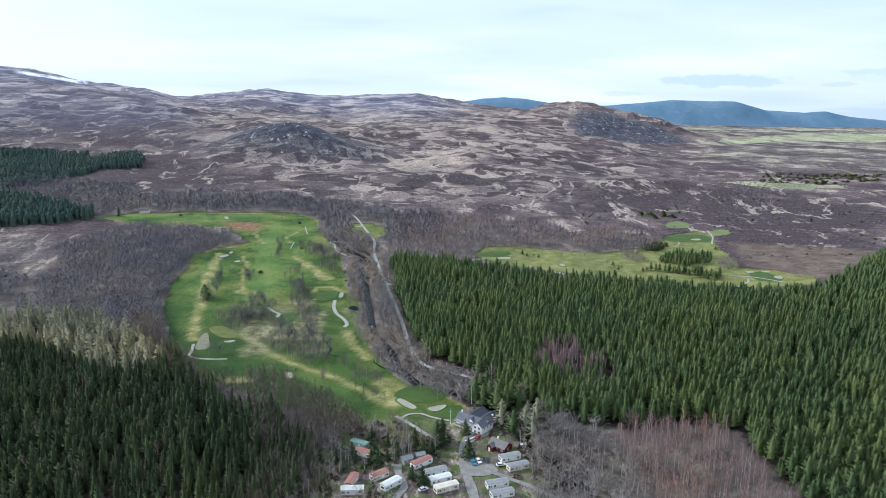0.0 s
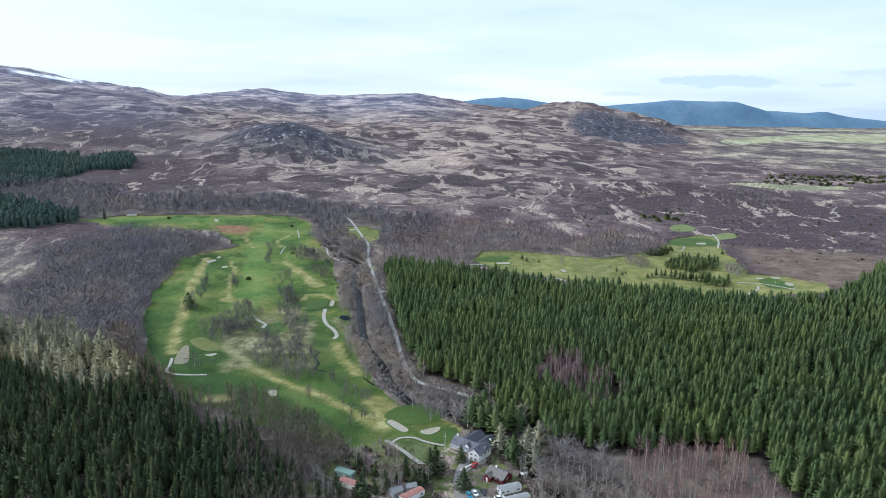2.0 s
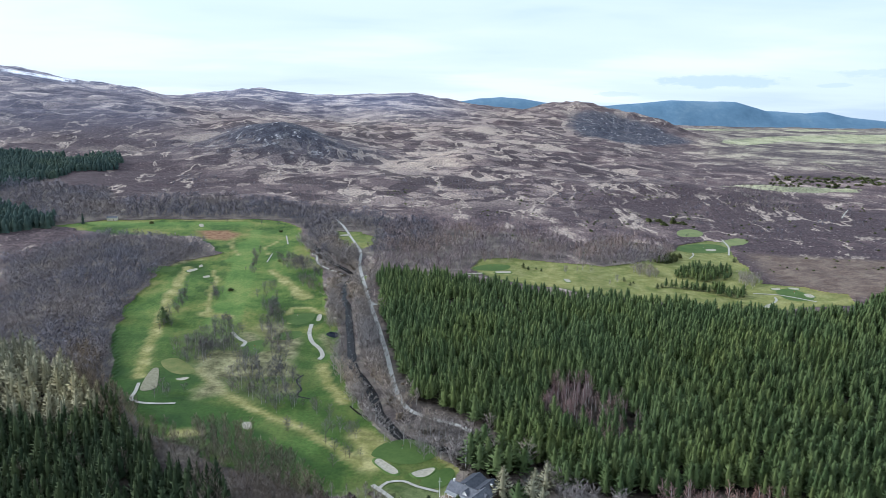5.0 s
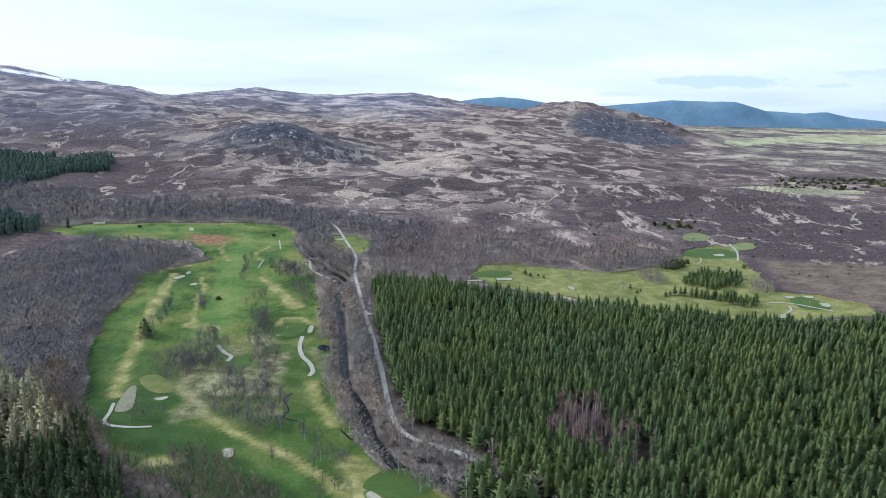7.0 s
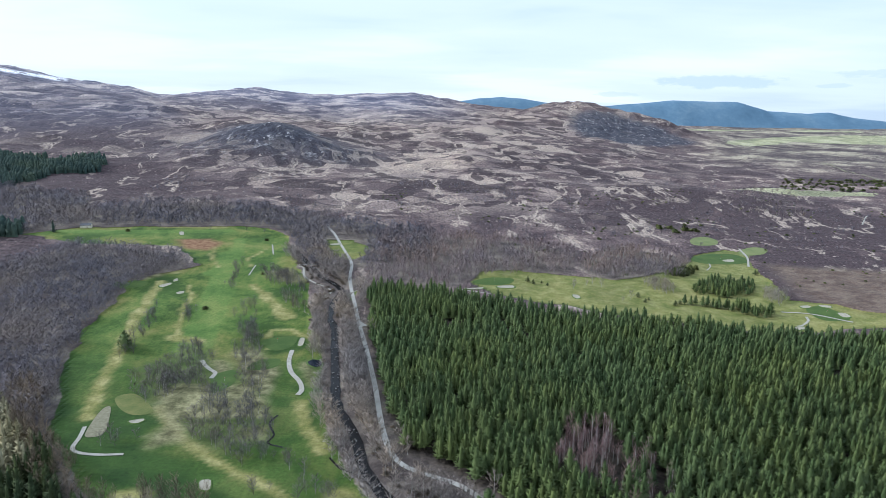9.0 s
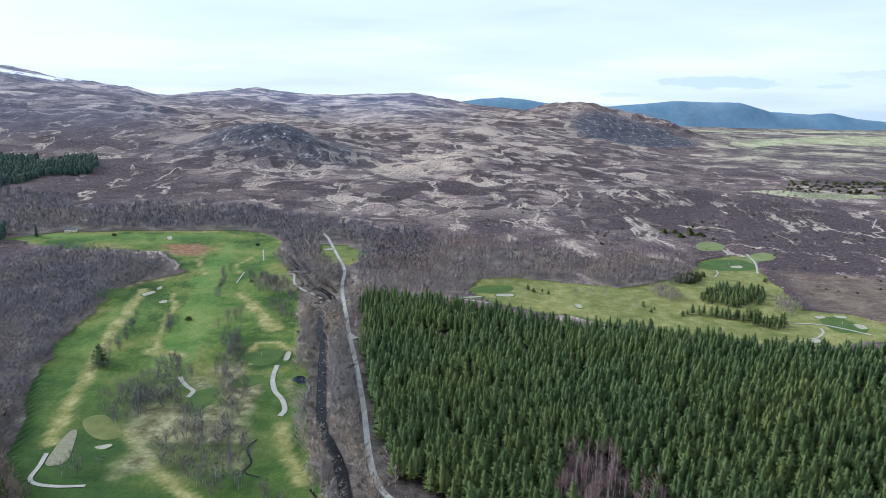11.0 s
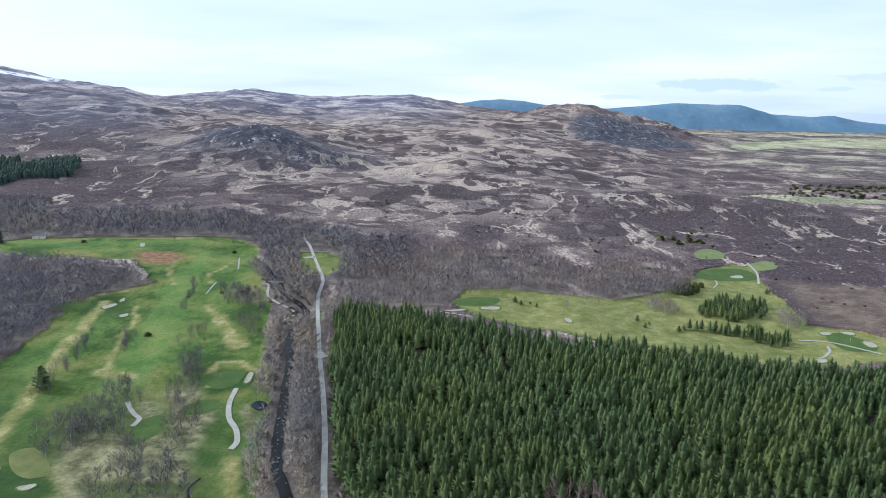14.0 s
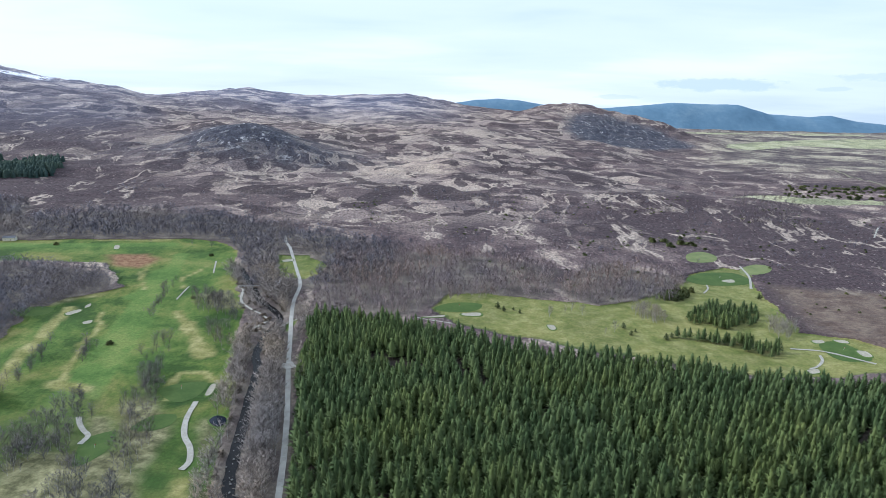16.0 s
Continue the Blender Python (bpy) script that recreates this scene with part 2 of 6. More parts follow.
    rel = math_(nt, "ADD", math_(nt, "MULTIPLY", noise_(nt, p, 0.03, 8, 0.62), 9.0), math_(nt, "MULTIPLY", fine, 1.0))
    rel = math_(nt, "MULTIPLY", rel, math_(nt, "SUBTRACT", 1.0, math_(nt, "MULTIPLY", attr(nt, "grass"), 0.93)))
    bump(nt, b, rel, 0.9, 1.0)
    return m


def simple(name, stops, scale, rough=0.9, detail=6.0, relief=0.0, relief_scale=None, spec=None, metal=0.0):
    """A surface whose colour runs through the stops by noise of two sizes."""
    m, nt, b, p = material(name, rough)
    f = math_(nt, "ADD", math_(nt, "MULTIPLY", noise_(nt, p, scale, detail, 0.6), 0.7), math_(nt, "MULTIPLY", noise_(nt, p, scale * 7, 4, 0.6), 0.3))
    lo, hi = 0.36, 0.64
    nt.links.new(ramp(nt, f, [(lo + (hi - lo) * i / max(1, len(stops) - 1), c) for i, c in enumerate(stops)]), b.inputs["Base Color"])
    if relief:
        bump(nt, b, noise_(nt, p, relief_scale or scale * 4, 6, 0.65), 0.7, relief)
    if spec is not None:
        b.inputs["Specular IOR Level"].default_value = spec
    b.inputs["Metallic"].default_value = metal
    return m


def foliage(name, dark, light, single=False, rough=0.8, spread=0.12):
    """Leaves, needles or twigs: each plant has its own shade, by its own tint or, for single trees, by chance."""
    m, nt, b, p = material(name, rough)
    own = node(nt, "ShaderNodeObjectInfo").outputs["Random"] if single else attr(nt, "tint")
    f = math_(nt, "ADD", math_(nt, "MULTIPLY", own, 0.7), math_(nt, "MULTIPLY", noise_(nt, p, 0.9, 3), 0.4), True)
    col = mixc(nt, f, dark, light)
    wide = noise_(nt, p, 0.016, 4, 0.55)
    col = mixc(nt, 0.6, col, ramp(nt, wide, [(0.36, (0.72, 0.80, 0.90)), (0.5, (1.0, 1.0, 1.0)), (0.64, (1.30, 1.18, 0.92))]), "MULTIPLY")
    nt.links.new(col, b.inputs["Base Color"])
    b.inputs["Specular IOR Level"].default_value = 0.1
    return m


M = {}
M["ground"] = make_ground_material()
# the distant spruces' colour holds haze: spruce made paler and bluer
for key, dark, light in (("pine", (0.053, 0.089, 0.035), (0.137, 0.178, 0.069)), ("spruce", (0.022, 0.038, 0.020), (0.074, 0.098, 0.042)), ("hazy_spruce", (0.034, 0.057, 0.050), (0.074, 0.106, 0.086)), ("larch", (0.20, 0.192, 0.122), (0.40, 0.38, 0.255)),
                         ("twig", (0.138, 0.127, 0.145), (0.240, 0.224, 0.250)), ("red_twig", (0.235, 0.188, 0.190), (0.38, 0.315, 0.320)), ("rust_twig", (0.25, 0.155, 0.145), (0.42, 0.285, 0.260)), ("grey_twig", (0.21, 0.182, 0.168), (0.37, 0.324, 0.298)), ("thicket_twig", (0.095, 0.086, 0.088), (0.19, 0.172, 0.172)),
                         ("shrub", (0.060, 0.078, 0.030), (0.15, 0.168, 0.070)), ("brown_shrub", (0.11, 0.09, 0.075), (0.26, 0.215, 0.17))):
    M[key] = foliage(key, dark, light)
    M[key + "_one"] = foliage(key + "_one", dark, light, True)
M["bark"] = simple("bark", [(0.05, 0.04, 0.035), (0.15, 0.12, 0.10)], 1.2)
M["birch_bark"] = simple("birch_bark", [(0.26, 0.25, 0.235), (0.60, 0.58, 0.54)], 1.5)
M["asphalt"] = simple("asphalt", [(0.30, 0.29, 0.265), (0.44, 0.425, 0.39)], 0.15)
M["drive"] = simple("drive", [(0.17, 0.16, 0.145), (0.29, 0.275, 0.25)], 0.35)
M["worn_tarmac"] = simple("worn_tarmac", [(0.085, 0.078, 0.07), (0.17, 0.158, 0.14)], 0.4)
M["gravel"] = simple("gravel", [(0.30, 0.285, 0.26), (0.46, 0.44, 0.40)], 0.3)
M["path"] = simple("path", [(0.27, 0.258, 0.222), (0.42, 0.405, 0.355)], 0.5)
M["sand"] = simple("sand", [(0.25, 0.232, 0.18), (0.40, 0.372, 0.30)], 0.6, relief=0.05)
M["green_turf"] = simple("green_turf", [(0.042, 0.082, 0.016), (0.072, 0.114, 0.026)], 0.08)
M["tee_turf"] = simple("tee_turf", [(0.12, 0.16, 0.055), (0.19, 0.21, 0.085)], 0.1)
M["dry_turf"] = simple("dry_turf", [(0.085, 0.118, 0.030), (0.165, 0.165, 0.055)], 0.12)
M["bank_turf"] = simple("bank_turf", [(0.05, 0.10, 0.02), (0.11, 0.16, 0.04)], 0.3, relief=0.1)
M["waste"] = simple("waste", [(0.15, 0.145, 0.090), (0.26, 0.24, 0.165)], 0.5)
M["rock"] = simple("rock", [(0.14, 0.135, 0.13), (0.36, 0.35, 0.33)], 0.5, relief=0.1)
M["white_wall"] = simple("white_wall", [(0.66, 0.66, 0.64), (0.80, 0.80, 0.78)], 0.6, 0.8)
M["cream_wall"] = simple("cream_wall", [(0.58, 0.53, 0.43), (0.70, 0.65, 0.55)], 0.6, 0.7)
M["green_wall"] = simple("green_wall", [(0.22, 0.33, 0.28), (0.33, 0.43, 0.37)], 0.6, 0.7)
M["red_wall"] = simple("red_wall", [(0.085, 0.012, 0.016), (0.13, 0.02, 0.024)], 0.8, 0.75)
M["slate"] = simple("slate", [(0.075, 0.080, 0.095), (0.15, 0.155, 0.175)], 0.8, 0.6, relief=0.03)
M["dark_slate"] = simple("dark_slate", [(0.040, 0.044, 0.058), (0.085, 0.090, 0.105)], 0.8, 0.5, relief=0.03)
M["grey_roof"] = simple("grey_roof", [(0.20, 0.21, 0.21), (0.32, 0.325, 0.32)], 0.8, 0.7)
M["brown_roof"] = simple("brown_roof", [(0.13, 0.12, 0.11), (0.20, 0.19, 0.175)], 0.8, 0.75)
M["red_roof"] = simple("red_roof", [(0.26, 0.115, 0.095), (0.38, 0.20, 0.165)], 0.9, 0.75)
M["green_roof"] = simple("green_roof", [(0.16, 0.27, 0.22), (0.26, 0.37, 0.31)], 0.9, 0.75)
M["pale_roof"] = simple("pale_roof", [(0.55, 0.55, 0.53), (0.70, 0.69, 0.66)], 0.6, 0.7)
M["cream_roof"] = simple("cream_roof", [(0.58, 0.50, 0.42), (0.70, 0.62, 0.53)], 0.6, 0.7)
M["trim"] = simple("trim", [(0.70, 0.70, 0.69), (0.82, 0.82, 0.80)], 2.0, 0.5)
M["wood_post"] = simple("wood_post", [(0.18, 0.13, 0.09), (0.32, 0.26, 0.19)], 2.0)
M["rubber"] = simple("rubber", [(0.015, 0.015, 0.015), (0.035, 0.035, 0.035)], 3.0, 0.7)
M["chrome"] = simple("chrome", [(0.5, 0.5, 0.5), (0.65, 0.65, 0.65)], 2.0, 0.3, metal=1.0)
for key, c in (("car_white", (0.75, 0.75, 0.74)), ("car_blue", (0.03, 0.22, 0.33)), ("car_dark", (0.02, 0.022, 0.026)), ("car_red", (0.42, 0.02, 0.025)), ("car_silver", (0.55, 0.56, 0.57))):
    M[key] = simple(key, [tuple(v * 0.9 for v in c), c], 0.8, 0.25, spec=0.5)


def make_glass(name, tone):
    m, nt, b, p = material(name, 0.06)
    nt.links.new(mixc(nt, noise_(nt, p, 1.5, 2), tuple(v * 0.6 for v in tone), tone), b.inputs["Base Color"])
    b.inputs["Specular IOR Level"].default_value = 0.6
    return m


M["glass"] = make_glass("window_glass", (0.05, 0.06, 0.07))


def make_water(name, tone, rough, lumps):
    m, nt, b, p = material(name, rough)
    nt.links.new(mixc(nt, noise_(nt, p, 0.3, 4), tuple(v * 0.6 for v in tone), tone), b.inputs["Base Color"])
    b.inputs["Specular IOR Level"].default_value = 0.10
    bump(nt, b, noise_(nt, p, 1.2, 4), 0.5, lumps)
    return m


M["pond_water"] = make_water("pond_water", (0.010, 0.016, 0.028), 0.12, 0.004)
M["river_water"] = make_water("river_water", (0.014, 0.013, 0.014), 0.25, 0.5)
# the blue is distance haze, put into the hills' base colour
M["haze_blue_hill"] = simple("haze_blue_hill", [(0.095, 0.175, 0.26), (0.12, 0.21, 0.30), (0.17, 0.26, 0.34)], 0.004, relief=12.0, relief_scale=0.008)

# ---- the lie of the land ----
def sstep(a, b, v):
    t = np.clip((v - a) / (b - a), 0, 1)
    return t * t * (3 - 2 * t)
def waves(x, y, size, seed):
    k = 2 * math.pi / size
    s = 0
    for i in range(5):
        g = seed * 1.7 + i * 2.4
        w = k * (0.8 + 0.13 * i)
        s = s + np.sin(w * (x * math.cos(g) + y * math.sin(g)) + 3.1 * i + seed + 1.3 * np.sin(0.37 * w * (y * math.cos(g) - x * math.sin(g))))
    return s / 5
# distance, height in the middle, on the open right and on the left
RISE = ((0, 0, 0, 0), (500, 0, 0, 2), (650, 3, 2, 8), (830, 10, 3, 17), (1225, 28, 8, 36), (1700, 46, 16, 62),
        (2400, 84, 26, 120), (3300, 118, 44, 200), (4400, 130, 68, 240), (6500, 120, 74, 240))
# skyline: sideways over ahead, height at 4.6 km
SKYLINE = ((-0.70, 350), (-0.637, 346), (-0.588, 334), (-0.517, 273), (-0.428, 239), (-0.387, 194), (-0.346, 205), (-0.28, 253), (-0.247, 256), (-0.198, 229),
           (-0.132, 230), (-0.034, 252), (0.016, 211), (0.049, 190), (0.09, 165), (0.13, 148), (0.25, 100), (0.36, 72), (0.5, 68), (0.8, 64))
# hills: x, y, height, half width across, half depth, squareness
HILLS = ((-352, 1640, 60, 150, 170, 1.7), (-500, 1900, 38, 210, 260, 1.5), (470, 470, 34, 130, 170, 2.0), (-30, 2050, 16, 260, 160, 1.6), (430, 1260, 16, 170, 120, 2.0), (60, 2500, 14, 300, 200, 1.8))
# the crag: x, height of its crest
CRAG = ((-300, 60), (0, 85), (150, 100), (268, 118), (428, 163), (500, 182), (548, 191), (669, 188), (805, 164), (997, 127), (1080, 92), (1137, 60), (1236, 22), (1400, 0), (1700, -20))
def terrain(x, y):
    x = np.asarray(x, float); y = np.asarray(y, float)
    r = np.hypot(x, y)
    a = np.clip(x / np.maximum(y, 0.25 * r + 1), -0.9, 0.9)
    d, mid, right, left = (np.array(v, float) for v in zip(*RISE))
    m, q, l = (np.interp(r, d, v) for v in (mid, right, left))
    wr, wl = sstep(0.05, 0.42 - 0.10 * sstep(2000, 3000, r), a), sstep(0.08, 0.5, -a)
    z = m + (q - m) * wr + (l - m) * wl
    for hx, hy, h, wx, wy, p in HILLS:
        z = z + h * np.exp(-(((x - hx) / wx) ** 2 + ((y - hy) / wy) ** 2) ** (p / 2))
    s = np.interp(a, *(np.array(v) for v in zip(*SKYLINE)))
    z = z + (s - z) * sstep(2500, 4600, r) * sstep(-0.35, -0.05, 0.22 - a)
    c = np.interp(x - 0.06 * (y - 3250), *(np.array(v, float) for v in zip(*CRAG))) + 5 * waves(x, y, 260, 8) + 3 * waves(x, y, 90, 7)
    front = np.clip((y - 2350 + 0.25 * np.abs(x - 600)) / 850, 0, 1)
    z = z + np.maximum(c - z, 0) * (0.35 * front + 0.65 * front ** 2.6) * sstep(4100, 3350, y) * sstep(0.02, 0.10, a)
    face = np.exp(-((x - 830) / 330) ** 4 - ((y - 2900) / 420) ** 2)
    z = z + face * (16 * (0.5 - np.abs(waves(x, y, 150, 31))) + 9 * (0.5 - np.abs(waves(x, y, 62, 32))))
    rough = sstep(900, 1700, r)
    z = z + rough * (11 * waves(x, y, 520, 1) + 8 * waves(x, y, 190, 2) + 3.6 * waves(x, y, 75, 3) + 1.6 * waves(x, y, 36, 6)) * (0.5 + 0.5 * sstep(0.4, 0.1, a))
    z = z + (1 - rough) * 0.5 * waves(x, y, 90, 4)
    return z


def inside(poly, x, y):
    x, y = np.asarray(x, float), np.asarray(y, float)
    hit = np.zeros(x.shape, bool)
    for (x0, y0), (x1, y1) in zip(poly, (*poly[1:], poly[0])):
        if y0 != y1:
            hit ^= ((y0 > y) != (y1 > y)) & (x < (x1 - x0) * (y - y0) / (y1 - y0) + x0)
    return hit


def far_from(line, x, y, closed=False):
    """The distance to a line of points."""
    x, y = np.asarray(x, float), np.asarray(y, float)
    best = np.full(x.shape, 1e9)
    for (x0, y0), (x1, y1) in zip(line, (*line[1:], line[0]) if closed else line[1:]):
        dx, dy = x1 - x0, y1 - y0
        t = np.clip(((x - x0) * dx + (y - y0) * dy) / (dx * dx + dy * dy + 1e-9), 0, 1)
        best = np.minimum(best, np.hypot(x - x0 - t * dx, y - y0 - t * dy))
    return best


def uneven(x, y, by=1.0):
    """The place moved a little to and fro, so that edges wander."""
    return x + by * (5 * waves(x, y, 48, 21) + 3 * waves(x, y, 19, 22)), y + by * (7 * waves(x, y, 52, 23) + 4 * waves(x, y, 21, 24))


def within(poly, x, y, soft):
    """1 inside, 0 outside, with a soft edge of that many metres."""
    x, y = uneven(x, y, 0.6)
    d = far_from(poly, x, y, True)
    return sstep(-soft, soft, np.where(inside(poly, x, y), d, -d))


def smooth_line(pts, step=4.0):
    """A Catmull-Rom line through the points, at about even steps."""
    p = np.array(pts, float)
    p = np.vstack((2 * p[0] - p[1], p, 2 * p[-1] - p[-2]))
    out = []
    for a, b, c, d in zip(p, p[1:], p[2:], p[3:]):
        n = max(2, int(np.hypot(*(c - b)) / step))
        for t in np.linspace(0, 1, n, endpoint=False):
            out.append(0.5 * (2 * b + (c - a) * t + (2 * a - 5 * b + 4 * c - d) * t * t + (3 * b - a - 3 * c + d) * t ** 3))
    return np.array(out + [p[-2]])


def smooth_loop(pts, n=6):
    p = np.array(pts, float)
    out = []
    for i in range(len(p)):
        a, b, c, d = (p[(i + k) % len(p)] for k in (-1, 0, 1, 2))
        for t in np.linspace(0, 1, n, endpoint=False):
            out.append(0.5 * (2 * b + (c - a) * t + (2 * a - 5 * b + 4 * c - d) * t * t + (3 * b - a - 3 * c + d) * t ** 3))
    return np.array(out)


def mesh_of(name, verts, faces, mats, slots=None, smooth=False, normals=None):
    me = bpy.data.meshes.new(name)
    verts, faces = np.asarray(verts, np.float32), np.asarray(faces, np.int32)
    k = faces.shape[1]
    me.vertices.add(len(verts))
    me.vertices.foreach_set("co", verts.ravel())
    me.loops.add(faces.size)
    me.loops.foreach_set("vertex_index", faces.ravel())
    me.polygons.add(len(faces))
    me.polygons.foreach_set("loop_start", np.arange(0, faces.size, k, dtype=np.int32))
    me.polygons.foreach_set("use_smooth", np.full(len(faces), smooth))
    for m in mats:
        me.materials.append(m)
    if slots is not None:
        me.polygons.foreach_set("material_index", np.asarray(slots, np.int32))
    me.update(calc_edges=True)
    if normals is not None:
        me.normals_split_custom_set_from_vertices(np.asarray(normals, np.float32))
    return me


# ---- plan, in metres ----
GOLF = ((-424, 807), (-383, 847), (-228, 892), (-191, 894), (-162, 862), (-134, 763), (-107, 689), (-85, 584), (-66, 526), (-57, 477), (-51, 441), (-40, 407), (-30, 384), (-6, 362), (13, 337), (8, 315),
        (-4, 298), (-23, 318), (-45, 313), (-85, 334), (-117, 350), (-153, 383), (-179, 419), (-207, 477), (-230, 546), (-240, 615), (-246, 655), (-242, 684), (-228, 696), (-212, 725), (-257, 790), (-353, 777))
GOLF_EAST = ((35, 700), (51, 734), (86, 737), (127, 729), (171, 715), (221, 744), (269, 798), (287, 832), (333, 861), (357, 851), (329, 784), (320, 730), (303, 655), (326, 639), (345, 602), (340, 570),
             (257, 575), (225, 580), (163, 610), (128, 622), (52, 664))
VERGE = ((-73, 645), (-68, 668), (-64, 668), (-61, 645), (-71, 641))
MEADOW = ((-118, 850), (-85, 850), (-62, 815), (-75, 770), (-100, 775))
FAIRWAYS = (((-232, 540), (-228, 640), (-205, 650), (-190, 560), (-172, 470), (-185, 450)), ((-158, 560), (-165, 640), (-185, 740), (-200, 840), (-160, 850), (-140, 740), (-125, 640), (-118, 560)),
            ((-90, 470), (-60, 470), (-58, 430), (-75, 400), (-92, 420)), ((-410, 810), (-240, 872), (-200, 870), (-260, 815)), ((-120, 370), (-60, 395), (-40, 375), (-70, 340)))
LUSH = (((-154, 384), (-149, 391), (-137, 385), (-133, 378), (-138, 375)), ((-170, 498), (-166, 506), (-154, 508), (-148, 500), (-149, 491), (-161, 489)), ((-240, 683), (-220, 685), (-212, 667), (-225, 660)), ((-123, 485), (-122, 493), (-115, 496), (-110, 489), (-109, 478), (-114, 472)), ((-87, 461), (-81, 467), (-71, 462), (-68, 450), (-74, 444), (-81, 447)),
        ((-165, 446), (-160, 463), (-143, 446), (-129, 427), (-138, 413), (-150, 414)), ((-221, 500), (-213, 500), (-161, 413), (-162, 402), (-180, 418)), ((-170, 496), (-156, 505), (-144, 491), (-144, 475), (-163, 482)),
        ((-112, 555), (-84, 560), (-76, 537), (-95, 521), (-111, 530)), ((-172, 402), (-150, 412), (-118, 402), (-60, 354), (-40, 332), (-85, 336), (-150, 385)), ((-66, 440), (-60, 480), (-52, 440), (-45, 415), (-62, 420)),
        ((-30, 322), (-22, 318), (-4, 300), (8, 316), (-8, 324)))
TAN = (((-255, 707), (-252, 737), (-232, 727), (-225, 705), (-232, 682), (-241, 684)), ((-133, 508), (-131, 513), (-123, 513), (-118, 504), (-117, 496), (-125, 494)), ((-122, 529), (-117, 534), (-110, 530), (-94, 512), (-88, 496), (-90, 482), (-95, 473), (-106, 486), (-113, 503)),
       ((-149, 467), (-139, 476), (-114, 469), (-102, 478), (-85, 460), (-77, 434), (-128, 431)), ((-76, 508), (-73, 514), (-69, 505), (-66, 494), (-63, 474), (-66, 477)),
       ((-142, 453), (-131, 447), (-115, 424), (-117, 414), (-131, 413), (-124, 423)), ((-133, 459), (-127, 471), (-105, 450), (-112, 447), (-124, 442)), ((-92, 423), (-77, 424), (-76, 414), (-90, 414)),
       ((-121, 526), (-109, 527), (-95, 509), (-84, 463), (-98, 470), (-114, 502)), ((-274, 700), (-243, 717), (-230, 697), (-241, 671), (-262, 665)), ((-150, 720), (-128, 728), (-108, 690), (-130, 685)), ((-115, 532), (-95, 512), (-89, 497), (-91, 473), (-97, 472), (-114, 507)), ((-141, 477), (-127, 478), (-100, 472), (-90, 454), (-92, 438), (-110, 437), (-131, 456)),
       ((-142, 451), (-125, 433), (-111, 410), (-126, 404), (-129, 425)))
THICKETS = (((-168, 477), (-156, 487), (-138, 487), (-124, 481), (-111, 456), (-134, 464), (-145, 451), (-159, 462)), ((-160, 484), (-158, 532), (-146, 540), (-133, 504), (-124, 470), (-137, 466), (-148, 460)), ((-132, 571), (-124, 572), (-104, 520), (-91, 478), (-86, 430), (-109, 483)),
            ((-117, 426), (-119, 462), (-101, 453), (-81, 436), (-65, 398), (-76, 388), (-91, 401), (-110, 410)), ((-64, 395), (-49, 382), (-36, 368), (-36, 357), (-49, 367)),
            ((-156, 722), (-131, 718), (-122, 677), (-134, 667)), ((-118, 647), (-107, 671), (-92, 601), (-103, 606)))
THICKETS_MORE = (((-152, 400), (-127, 404), (-130, 411), (-147, 411)), ((-130, 558), (-123, 583), (-110, 540), (-120, 529)), ((-140, 705), (-122, 715), (-102, 672), (-105, 645), (-125, 680)))
LANES = (((-147, 508), (-161, 591), (-176, 676), (-197, 770)), ((-195, 700), (-185, 730), (-205, 830)), ((-62, 470), (-58, 430)), ((-400, 822), (-300, 845), (-230, 868)), ((-90, 372), (-60, 352)))
# darker and paler stretches of the moor, the last painting shade on the crag: sideways over ahead, distance, their
# spread, strength
TONES = ((-0.08, 2500, 0.09, 420, 0.7), (0.12, 2900, 0.06, 380, 0.7), (0.03, 1750, 0.12, 200, 0.35), (0.16, 1330, 0.14, 160, -0.8), (0.34, 1220, 0.12, 260, -1.3), (-0.22, 1640, 0.09, 200, -1.0), (-0.02, 1180, 0.10, 90, 0.3),
         (-0.45, 2300, 0.14, 500, -0.5), (0.26, 2000, 0.10, 300, -0.4), (0.45, 1750, 0.12, 260, -0.5), (0.05, 1000, 0.2, 60, -0.4), (-0.36, 1200, 0.14, 190, -1.1), (-0.45, 1310, 0.12, 220, -1.4), (-0.20, 1330, 0.08, 90, -0.5), (-0.57, 2000, 0.15, 900, -1.1), (-0.39, 1800, 0.10, 500, -0.6), (0.0, 1900, 0.14, 500, 0.4), (-0.06, 1550, 0.16, 330, 0.55), (-0.12, 2300, 0.14, 350, 0.5), (-0.5, 1900, 0.15, 400, -0.5), (0.56, 950, 0.14, 300, -1.5), (0.29, 2750, 0.05, 300, -0.8))
SNOW = (0.0300, -0.11)
WOOD_GREY = ((36, 225), (86, 225), (88, 262), (86, 296), (66, 306), (52, 312), (44, 302), (40, 295), (44, 268))
WOOD_EDGE = ((-215, 470), (-182, 420), (-155, 385), (-119, 352), (-90, 337), (-94, 324), (-124, 338), (-160, 372), (-190, 406), (-226, 460))
WOOD_NEAR_2 = ((-69, 346), (-39, 307), (-35, 290), (-47, 284), (-90, 331), (-111, 351), (-106, 366))
